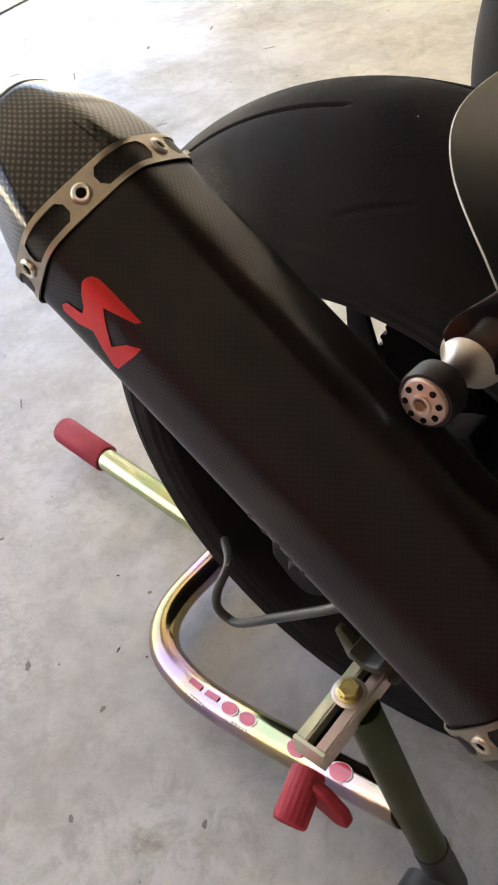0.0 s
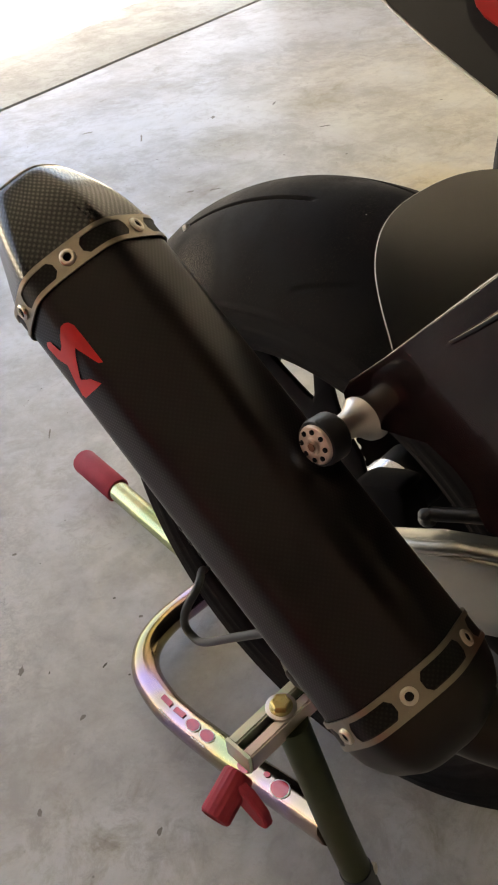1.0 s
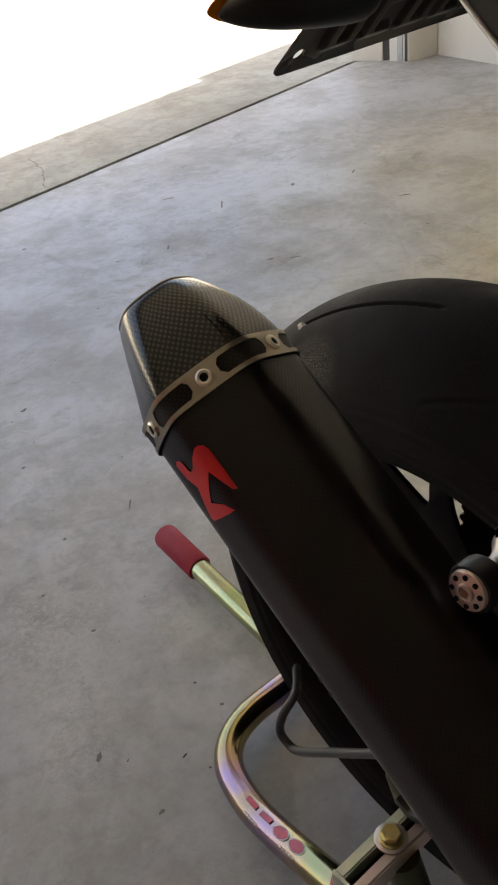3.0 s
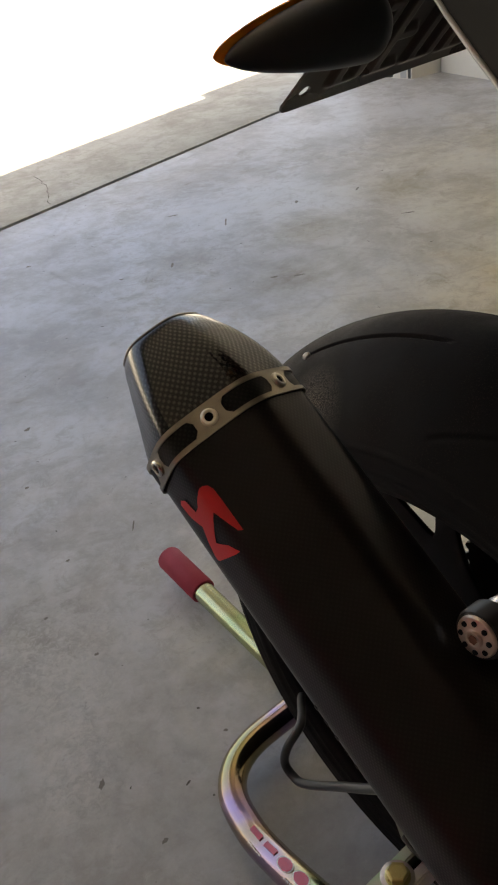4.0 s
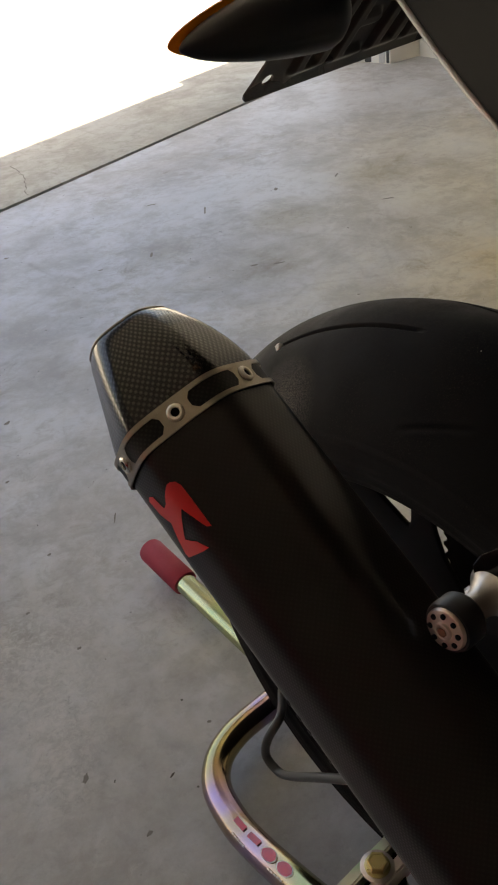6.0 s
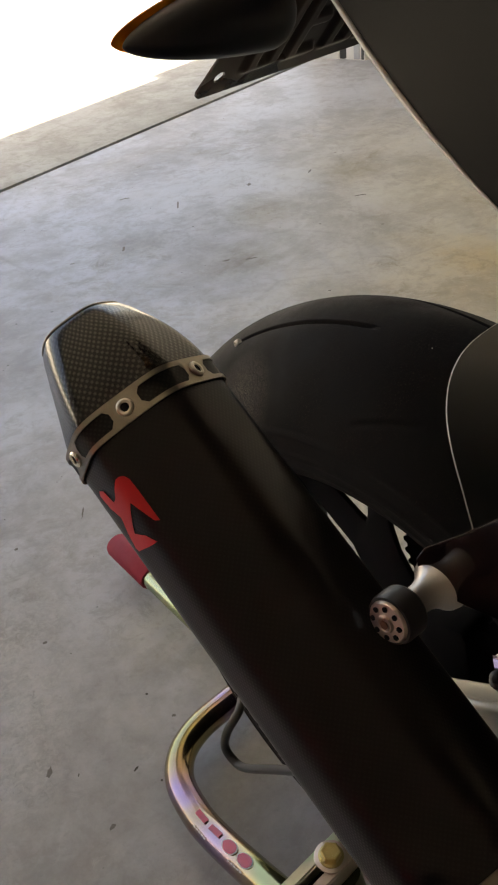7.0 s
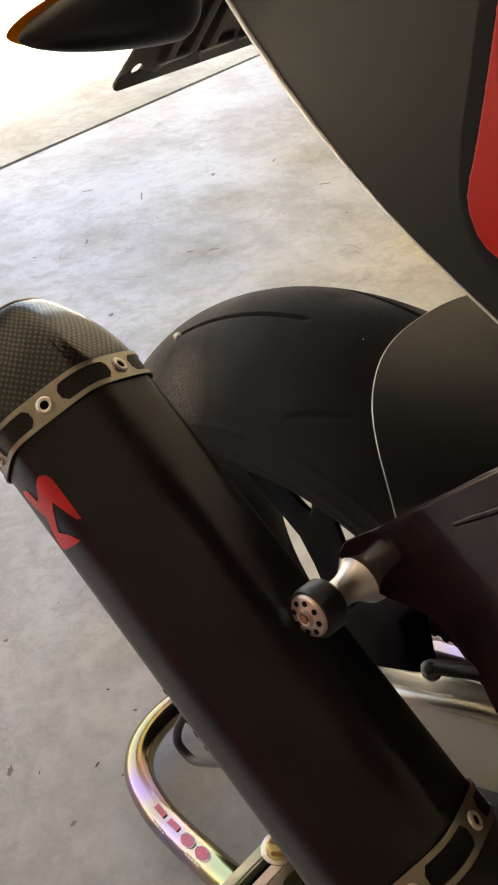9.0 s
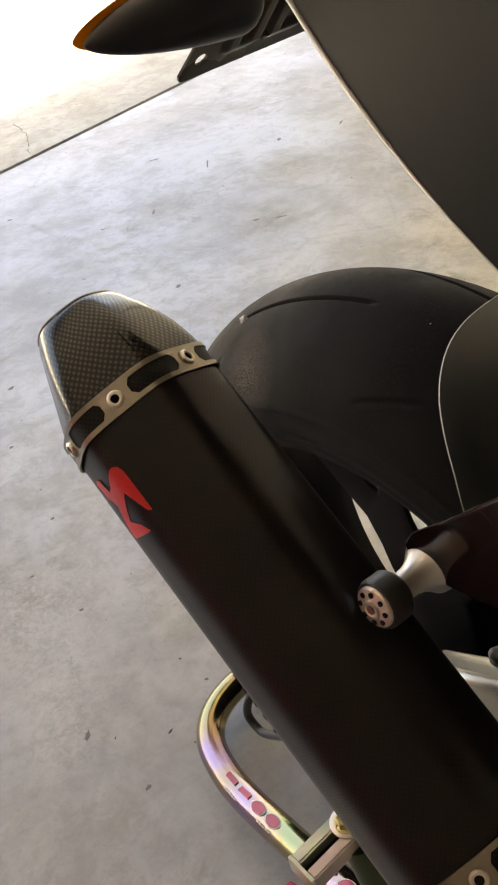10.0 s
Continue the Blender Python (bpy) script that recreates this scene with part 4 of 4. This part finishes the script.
def skin(name, ys, hs, off, mat, parent, label="", thick=0.004):
    verts = []
    nrm = Vector((-0.955, 0.29, 0.0)).normalized()
    for s in (0, 1):
        for y in ys:
            for h in hs:
                verts.append(tail_at(y, h) + nrm * (off - thick * s))
    ny, nh = len(ys), len(hs)
    N = ny * nh
    faces = []
    for i in range(ny - 1):
        for j in range(nh - 1):
            a = i * nh + j
            faces += [(a, a + 1, a + nh + 1, a + nh), (N + a, N + a + nh, N + a + nh + 1, N + a + 1)]
    for i in range(ny - 1):
        for j in (0, nh - 1):
            a = i * nh + j
            faces.append((a, a + nh, N + a + nh, N + a) if j == 0 else (a, N + a, N + a + nh, a + nh))
    for j in range(nh - 1):
        for i in (0, ny - 1):
            a = i * nh + j
            faces.append((a, N + a, N + a + 1, a + 1) if i == 0 else (a, a + 1, N + a + 1, N + a))
    ob = obj(name, verts, faces, mat, parent, label)
    ob.data.set_sharp_from_angle(angle=radians(40))
    return ob


ys = [0.16 - 0.02 * k for k in range(34)]
tail = skin("tail_fairing", ys, [0, 0.02, 0.05, 0.09, 0.13, 0.17, 0.21], 0, TAIL, bike, "satin dark grey tail fairing with its lower edge highlight painted in")
# pale bead paints in the lower edge's highlight, thinner where that fades
tube("edge_highlight", [tail_at(y, 0.0) + Vector((0.0, 0, -0.0006)) for y in ys], 0.0014, EDGE, tail, "thin pale bead for the edge highlight", segs=8, radii=[0.0004 + 0.0009 * max(0.0, min(1.0, (y + 0.19) / 0.06)) for y in ys])
# unseen far side, mirrored from the near one to help shade the floor
far_side = obj("tail_fairing", [(-v.co.x, v.co.y, v.co.z) for v in tail.data.vertices], [tuple(p.vertices)[::-1] for p in tail.data.polygons], TAIL, bike, "satin dark grey tail fairing on the unseen far side")
far_side.data.set_sharp_from_angle(angle=radians(40))
# unseen top and bottom covers, added to block light coming from above
for name, h, mat_ in (("unseen_tail_top", 0.208, TAIL), ("unseen_tail_floor", 0.030, BLACK)):
    verts, faces = [], []
    n = 12
    for y in ys[4:]:
        e = tail_at(y, h)
        for k in range(n + 1):
            u = -1 + 2 * k / n
            verts.append((-(e.x + 0.004) * u, y, e.z + (0.045 * (1 - u * u) if h > 0.1 else 0.0)))
    for i in range(len(ys) - 5):
        for k in range(n):
            a = i * (n + 1) + k
            faces.append((a, a + 1, a + n + 2, a + n + 1))
    ob = obj(name, verts, faces, mat_, bike, "unseen dark cover between the tail sides, added to block light")
    ob.modifiers.new("thickness", "SOLIDIFY").thickness = 0.004
# red side panel with a faceted corner
redp = [(-0.236, 0.17), (-0.2305, 0.12), (-0.2285, 0.081), (-0.2266, 0.063), (-0.2246, 0.047), (-0.2230, 0.0385), (-0.2224, 0.0325), (-0.2237, 0.0283), (-0.2276, 0.0240), (-0.2315, 0.0226), (-0.2382, 0.0226),
        (-0.30, 0.024), (-0.50, 0.028), (-0.50, 0.17)]
nrm = Vector((-0.955, 0.29, 0.0)).normalized()
part("side_panel", prism(redp, lambda y, h, d: tail_at(y, h) + nrm * (0.0065 - d), 0.006, 0.0022, 3), RED, bike, "bright red side panel with rounded edge", smooth=True)
# flat sheet just over the skin; its black paints in the gap's shade
gap = [(-0.226, 0.168), (-0.2190, 0.12), (-0.2175, 0.081), (-0.2155, 0.06), (-0.2130, 0.040), (-0.2140, 0.026), (-0.2200, 0.0155), (-0.2300, 0.0125), (-0.30, 0.012), (-0.49, 0.014), (-0.49, 0.168)]
part("panel_gap_shade", prism(gap, lambda y, h, d: tail_at(y, h) + nrm * (0.0007 - d), 0.003), SHADE_BLACK, tail, "flat black sheet for the shade round the red panel")

# number plate bracket
def pb(a, b, h):
    return Vector((a + 0.004, 0.096 - b * 0.66 + h * 0.74, 0.8215 + b * 0.75 + h * 0.66))


pl_poly = [(-0.1085, 0.002), (-0.1075, -0.0015), (-0.1050, -0.0033), (-0.101, -0.0036), (0.10, -0.001), (0.105, 0.005), (0.105, 0.13), (-0.055, 0.13), (-0.098, 0.045)]
bm = bmesh.new()
hole_c, hole_r = (-0.0945, 0.0112), 0.0042
outer = [bm.verts.new(pb(a, b, 0)) for a, b in pl_poly]
circ = [bm.verts.new(pb(hole_c[0] + hole_r * math.cos(t), hole_c[1] + hole_r * math.sin(t), 0)) for t in [2 * math.pi * k / 16 for k in range(16)]]
ed = [bm.edges.new((outer[i], outer[(i + 1) % len(outer)])) for i in range(len(outer))] + [bm.edges.new((circ[i], circ[(i + 1) % 16])) for i in range(16)]
bmesh.ops.triangle_fill(bm, use_beauty=True, edges=ed)
geo = bmesh.ops.extrude_face_region(bm, geom=list(bm.faces))
off = pb(0, 0, 0.0016) - pb(0, 0, 0)
bmesh.ops.translate(bm, vec=off, verts=[v for v in geo["geom"] if isinstance(v, bmesh.types.BMVert)])
plate = part("plate_bracket", bm, PLATE, bike, "black crinkle-pressed number plate bracket with a hole")
# pressed relief on its inner face: plain slanted bars and rounded frames
def seg_gap(a, b, p, q, r):
    """Distance of (a, b) to the stroke p-q of half-width r."""
    px, py, dx, dy = a - p[0], b - p[1], q[0] - p[0], q[1] - p[1]
    k = max(0.0, min(1.0, (px * dx + py * dy) / (dx * dx + dy * dy)))
    return math.hypot(px - k * dx, py - k * dy) - r


strokes = []
for k in range(5):
    a0, b0, b1, w = -0.066 + 0.033 * k, 0.014, 0.070, 0.0088
    lean = 0.004
    strokes.append(((a0 - w, b0), (a0 - w + lean, b1)))
    if k % 2 == 0:
        strokes += [((a0 + w, b0), (a0 + w + lean, b1)), ((a0 - w, b0), (a0 + w, b0)), ((a0 - w + lean, b1), (a0 + w + lean, b1))]
    else:
        strokes += [((a0 - w, b0), (a0 + w, b0)), ((a0 - w + lean * 0.5, (b0 + b1) / 2), (a0 + w, (b0 + b1) / 2))]
na, nb = 190, 84
verts, faces = [], []
for j in range(nb + 1):
    b_ = 0.007 + 0.119 * j / nb
    a0 = -0.088 + max(0.0, (b_ - 0.03) * 0.42)
    for i in range(na + 1):
        a_ = a0 + (0.096 - a0) * i / na
        gap_ = min(seg_gap(a_, b_, p, q, 0.0030) for p, q in strokes)
        ridge = max(0.0, min(1.0, 1.0 - gap_ / 0.0036))
        fade = min(1.0, i / 8, (na - i) / 8, j / 6, (nb - j) / 6)
        verts.append(pb(a_, b_, -0.0006 - 0.0036 * fade * ridge * ridge * (3 - 2 * ridge)))
for j in range(nb):
    for i in range(na):
        k = j * (na + 1) + i
        faces.append((k, k + na + 1, k + na + 2, k + 1))
obj("pressed_face", verts, faces, PLATE, plate, "pressed relief of plain bars")

# turn signal
sig = empty("turn_signal", (0, 0, 0))
sig.parent = bike
sig["label"] = "black teardrop turn signal with amber lens"


def drop(x0, x1, cy, cz, ry, rz):
    """A teardrop along x: blunt tip, rounded inner end."""
    verts, faces, n, m = [], [], 44, 40
    for i in range(n + 1):
        u = i / n
        t = u * u if u < 0.5 else 0.25 + (u - 0.5) * 1.5
        x = x0 + (x1 - x0) * t
        prof = math.sin(math.pi * min(1.0, 0.62 * (x - x0) / 0.139)) ** 0.60 if i else 0.0
        prof *= math.sqrt(max(0.0, 1 - max(0.0, (t - 0.84) / 0.16) ** 2))
        for k in range(m):
            a = 2 * math.pi * k / m
            verts.append((x, cy + ry * prof * math.cos(a), cz + rz * prof * math.sin(a)))
    for i in range(n):
        for k in range(m):
            faces.append((i * m + k, i * m + (k + 1) % m, (i + 1) * m + (k + 1) % m, (i + 1) * m + k))
    return verts, faces


v, f = drop(-0.2050, -0.108, 0.012, 0.877, 0.021, 0.020)
obj("housing", v, f, BLACK, sig, "satin black housing")
v, f = drop(-0.2078, -0.118, 0.0165, 0.8785, 0.0210, 0.0195)
obj("lens", [(x, max(y, 0.0165), z) for x, y, z in v], f, AMBER, sig, "amber lens")
tube("stalk", [(-0.116, 0.014, 0.884), (-0.085, 0.030, 0.897), (-0.05, 0.045, 0.908)], 0.0075, BLACK, sig, segs=16)

# hose loop beside the wheel
tube("hose", smooth_path([(-0.055, 0.205, 0.15), (-0.100, 0.150, 0.230), (-0.135, 0.106, 0.276), (-0.152, 0.090, 0.288), (-0.165, 0.094, 0.268), (-0.169, 0.096, 0.247), (-0.169, 0.086, 0.237), (-0.169, 0.068, 0.243), (-0.168, 0.020, 0.290), (-0.168, -0.02, 0.330), (-0.165, -0.06, 0.368), (-0.150, -0.10, 0.39)], 10), 0.0042, HOSE, bike, "looped black rubber hose", segs=14)

# ---- paddock stand ----
stand = tagged(empty("paddock_stand", (0, 0, 0)), "rainbow-zinc paddock stand with red rubber grip on the floor", "paddock stand")
half = [(-0.190, -0.112, 0.153), (-0.187, -0.04, 0.121), (-0.184, 0.05, 0.086), (-0.180, 0.13, 0.059), (-0.175, 0.175, 0.050), (-0.161, 0.222, 0.044), (-0.134, 0.252, 0.041), (-0.095, 0.266, 0.040), (-0.04, 0.268, 0.039)]
path = half + [(-x, y, z) for x, y, z in half[::-1]]
tube("frame_tube", smooth_path(path, 8), 0.0175, ZINC, stand, "bent tube with rainbow zinc plating", segs=28)
handle = tube("handle", [(0.010, 0.268, 0.029), (0.0288, 0.618, 0.0435)], 0.0162, ZINC_GOLD, stand, "straight gold-green handle tube", segs=24)
hd = (Vector((0.0295, 0.627, 0.0455)) - Vector((0.0245, 0.524, 0.0395))).normalized()
g0 = Vector((0.0290, 0.6215, 0.0445)) - hd * 0.0985
lathe("grip", [(0, 0.012), (0, 0.0195), (0.0015, 0.0202), (0.093, 0.0202), (0.0975, 0.0188), (0.0985, 0.016), (0.0985, 0.002)], axis_pose(g0, hd), GRIP, handle, "dull red rubber grip")


def side(s):
    """One side's post, bracket and castor; s = -1 is the bike's right."""
    def P(x, y, z):
        return Vector((s * abs(x) if x < 0 else -s * x, y, z))
    tube("post", [P(-0.196, -0.080, 0.290), P(-0.190, -0.114, 0.165), P(-0.180, -0.150, 0.036)], 0.0145, ZINC_OLIVE, stand, "olive-toned upright post", segs=24)
    tube("boot", [P(-0.1845, -0.1335, 0.095), P(-0.180, -0.150, 0.036), P(-0.1795, -0.152, 0.030)], 0.0158, CASTOR, stand, "black plastic boot at the foot of the post", segs=24)
    br = empty("bracket", (0, 0, 0))
    br.parent = stand
    br["label"] = "slotted U-shaped zinc bracket with bolt"

    def to(a, b, h):
        return P(a, b, h)
    zt = lambda a: 0.3075 + (a + 0.245) * 0.02
    for y0, y1, zm in ((-0.0690, -0.0595, ZINC_GREEN), (-0.0860, -0.0765, ZINC_PINK)):
        bm = bmesh.new()
        c = [(-0.247, y0), (-0.163, y0), (-0.163, y1), (-0.247, y1)]
        lo = [bm.verts.new(to(a, b, zt(a) - 0.022)) for a, b in c]
        hi = [bm.verts.new(to(a, b, zt(a))) for a, b in c]
        bm.faces.new(lo)
        bm.faces.new(hi)
        for i in range(4):
            j = (i + 1) % 4
            bm.faces.new((lo[i], lo[j], hi[j], hi[i]))
        bmesh.ops.recalc_face_normals(bm, faces=bm.faces)
        bmesh.ops.bevel(bm, geom=list(bm.edges), offset=0.0015, segments=2, affect="EDGES")
        part("bracket_rail", bm, zm, br, smooth=True)
    bm = bmesh.new()
    c = [(-0.2495, -0.0860), (-0.2465, -0.0860), (-0.2465, -0.0595), (-0.2495, -0.0595)]
    lo = [bm.verts.new(to(a, b, 0.288)) for a, b in c]
    hi = [bm.verts.new(to(a, b, 0.3085)) for a, b in c]
    bm.faces.new(lo)
    bm.faces.new(hi)
    for i in range(4):
        j = (i + 1) % 4
        bm.faces.new((lo[i], lo[j], hi[j], hi[i]))
    part("end_plate", bm, ZINC_GREEN, br, "green-tinted end plate")
    bm = bmesh.new()
    c = [(-0.246, -0.0767), (-0.164, -0.0767), (-0.164, -0.0688), (-0.246, -0.0688)]
    lo = [bm.verts.new(to(a, b, zt(a) - 0.021)) for a, b in c]
    hi = [bm.verts.new(to(a, b, zt(a) - 0.014)) for a, b in c]
    bm.faces.new(lo)
    bm.faces.new(hi)
    for i in range(4):
        j = (i + 1) % 4
        bm.faces.new((lo[i], lo[j], hi[j], hi[i]))
    # near-black plate, the slot's shade put into its colour
    part("slot_shade_plate", bm, SHADE_BLACK, br)
    bc = P(-0.199, -0.0727, zt(-0.199))
    lathe("washer", [(0, 0.004), (0, 0.0125), (0.0006, 0.0130), (0.0018, 0.0130), (0.0022, 0.0124), (0.0024, 0.004)], Matrix.Translation(bc), ZINC_PINK, br, segs=32)
    lathe("bolt_flange", [(0.0022, 0.003), (0.0022, 0.0098), (0.0032, 0.0098), (0.0040, 0.0086), (0.0040, 0.003)], Matrix.Translation(bc), BRASS, br, segs=32)
    bolt = lathe("bolt", [(0.0038, 0.003), (0.0038, 0.0084), (0.0084, 0.0084), (0.0096, 0.0074), (0.0096, 0.0058), (0.0091, 0.0054), (0.0091, 0.002)], Matrix.Translation(bc) @ pose(0, 0, 0, 0, 0, 12), BRASS, br, "yellow zinc hexagon bolt", segs=6)
    bolt.data.shade_flat()
    for k in range(3):
        a = radians(12 + 120 * k)
        m = Matrix.Translation(bc + Vector((0.0032 * math.cos(a), 0.0032 * math.sin(a), 0.0091))) @ pose(0, 0, 0, 0, 0, 12 + 120 * k)
        part("head_mark", prism([(-0.0016, -0.0004), (0.0016, -0.0004), (0.0016, 0.0004), (-0.0016, 0.0004)], lambda a_, b_, h, m=m: m @ Vector((a_, b_, h)), 0.0003), BRASS, br)
    # lifting fork at the inner end
    fk = [(-0.050, 0.296), (-0.044, 0.312), (-0.0395, 0.324), (-0.0405, 0.328), (-0.0455, 0.330), (-0.0500, 0.327), (-0.058, 0.316), (-0.066, 0.309), (-0.076, 0.309), (-0.085, 0.316), (-0.092, 0.327), (-0.097, 0.330),
          (-0.1015, 0.327), (-0.098, 0.312), (-0.092, 0.296)]
    part("lifting_fork", prism(fk, lambda a, b, h: to(-0.170 + h, a, b), 0.007, 0.0016), ZINC_OLIVE, br, "olive zinc lifting fork", smooth=True)
    pad = [(-0.056, 0.3165), (-0.0585, 0.324), (-0.063, 0.320), (-0.071, 0.3165), (-0.079, 0.320), (-0.0835, 0.324), (-0.086, 0.3165), (-0.076, 0.3095), (-0.066, 0.3095)]
    part("fork_pad", prism(pad, lambda a, b, h: to(-0.178 + h, a, b), 0.026, 0.002), HOSE, br, "dark rubber fork pad", smooth=True)
    # ribbed red end knob
    k0, k1 = P(-0.2490, -0.0700, 0.2700), P(-0.2868, -0.0785, 0.2595)
    m = axis_pose(k0, k1 - k0)
    Lk = (k1 - k0).length
    verts, faces = [], []
    seg = 72
    prof = [(0, 0.008), (0.0, 0.0116), (0.002, 0.0128), (Lk - 0.003, 0.0128), (Lk - 0.0005, 0.0118), (Lk, 0.0100), (Lk - 0.004, 0.0088), (Lk - 0.004, 0.001)]
    for hh, r in prof:
        for k in range(seg):
            a = 2 * math.pi * k / seg
            rr = r * (1 + (0.035 if r > 0.0122 else 0) * math.cos(18 * a))
            verts.append(m @ Vector((rr * math.cos(a), rr * math.sin(a), hh)))
    for i in range(len(prof) - 1):
        for k in range(seg):
            j = (k + 1) % seg
            faces.append((i * seg + k, i * seg + j, (i + 1) * seg + j, (i + 1) * seg + k))
    obj("knob", verts, faces, GRIP, br, "ribbed red knob")
    lathe("knob_core", [(0, 0.002), (0, 0.0085), (0.0012, 0.0085), (0.0014, 0.002)], axis_pose(m @ Vector((0, 0, Lk - 0.0035)), k1 - k0), BRASS, br, segs=24)
    wing = [(-0.064, 0.278), (-0.092, 0.275), (-0.108, 0.262), (-0.111, 0.248), (-0.102, 0.242), (-0.082, 0.248), (-0.064, 0.256)]
    part("knob_wing", prism(wing, lambda a, b, h: to(-0.252 - h, a, b), 0.010, 0.003), GRIP, br, "red wing of the clamp")
    # castor
    cs = lathe("castor", [(-0.0125, 0.006), (-0.0125, 0.030), (-0.010, 0.034), (0.010, 0.034), (0.0125, 0.030), (0.0125, 0.006)], Matrix.Translation(P(-0.205, -0.150, 0.034)) @ pose(0, 0, 0, 0, 90, 0), CASTOR, stand, "black castor wheel")
    lathe("axle_bolt", [(-0.032, 0.004), (-0.032, 0.0075), (0.012, 0.0075), (0.014, 0.004)], Matrix.Translation(P(-0.176, -0.150, 0.034)) @ pose(0, 0, 0, 0, 90, 0), ZINC_PINK, cs, segs=6)
    lathe("side_bolt", [(0, 0.002), (0, 0.006), (0.006, 0.006), (0.007, 0.004), (0.007, 0.001)], axis_pose(P(-0.172, -0.140, 0.085), (0.5, -0.85, 0.2)), RIVET, stand, segs=12)


side(-1)
side(1)


# stickers wrapped on the frame tube
def sticker(y0, y1, a0, a1, mat, s, off, name="sticker", oval=False):
    verts, faces = [], []
    n, m = 10, 8

    def centre(y):
        for a, b in zip(half, half[1:]):
            if a[1] <= y <= b[1]:
                t = (y - a[1]) / (b[1] - a[1])
                return Vector(a).lerp(Vector(b), t)
        return Vector(half[0])
    ax = Vector((0.03, 0.94, -0.30)).normalized()
    n1 = Vector((0, 0, 1)).cross(ax).normalized()
    n2 = ax.cross(n1)
    for i in range(n + 1):
        t = i / n
        y = y0 + (y1 - y0) * t
        w = math.sqrt(max(0.02, 1 - (2 * t - 1) ** 2)) if oval else 1.0
        for j in range(m + 1):
            a = radians((a0 + a1) / 2 + (a1 - a0) / 2 * w * (2 * j / m - 1))
            p = centre(y) + (n1 * math.sin(a) + n2 * math.cos(a)) * (0.0175 + off)
            verts.append((-s * p.x, p.y, p.z))
    for i in range(n):
        for j in range(m):
            a = i * (m + 1) + j
            faces.append((a, a + 1, a + m + 2, a + m + 1))
    obj(name, verts, faces, mat, stand, "red sticker" if mat is STICKER else "white sticker border")


for s in (-1, 1):
    sticker(0.139, 0.158, -6, 15, STICKER, s, 0.0008)
    sticker(0.112, 0.131, -6, 15, STICKER, s, 0.0008)
    sticker(0.081, 0.105, -12, 34, STICKER_EDGE, s, 0.0006, oval=True)
    sticker(0.0825, 0.1035, -9, 31, STICKER, s, 0.0010, oval=True)
    sticker(0.0545, 0.0785, -12, 34, STICKER_EDGE, s, 0.0006, oval=True)
    sticker(0.056, 0.077, -9, 31, STICKER, s, 0.0010, oval=True)
    # fine print below the round stickers
    for k in range(5):
        sticker(0.1275 + 0.0052 * k, 0.1312 + 0.0052 * k, 44, 50, STICKER_EDGE, s, 0.0007)
        sticker(0.062 + 0.0052 * k, 0.0657 + 0.0052 * k, 44, 50, STICKER_EDGE, s, 0.0007)
    sticker(-0.012, 0.010, -12, 42, STICKER, s, 0.0010, oval=True)
    sticker(-0.034, -0.026, -6, 12, STICKER, s, 0.0010, oval=True)
    sticker(-0.066, -0.040, -12, 46, STICKER_EDGE, s, 0.0006, oval=True)
    sticker(-0.0645, -0.0415, -9, 43, STICKER, s, 0.0010, oval=True)
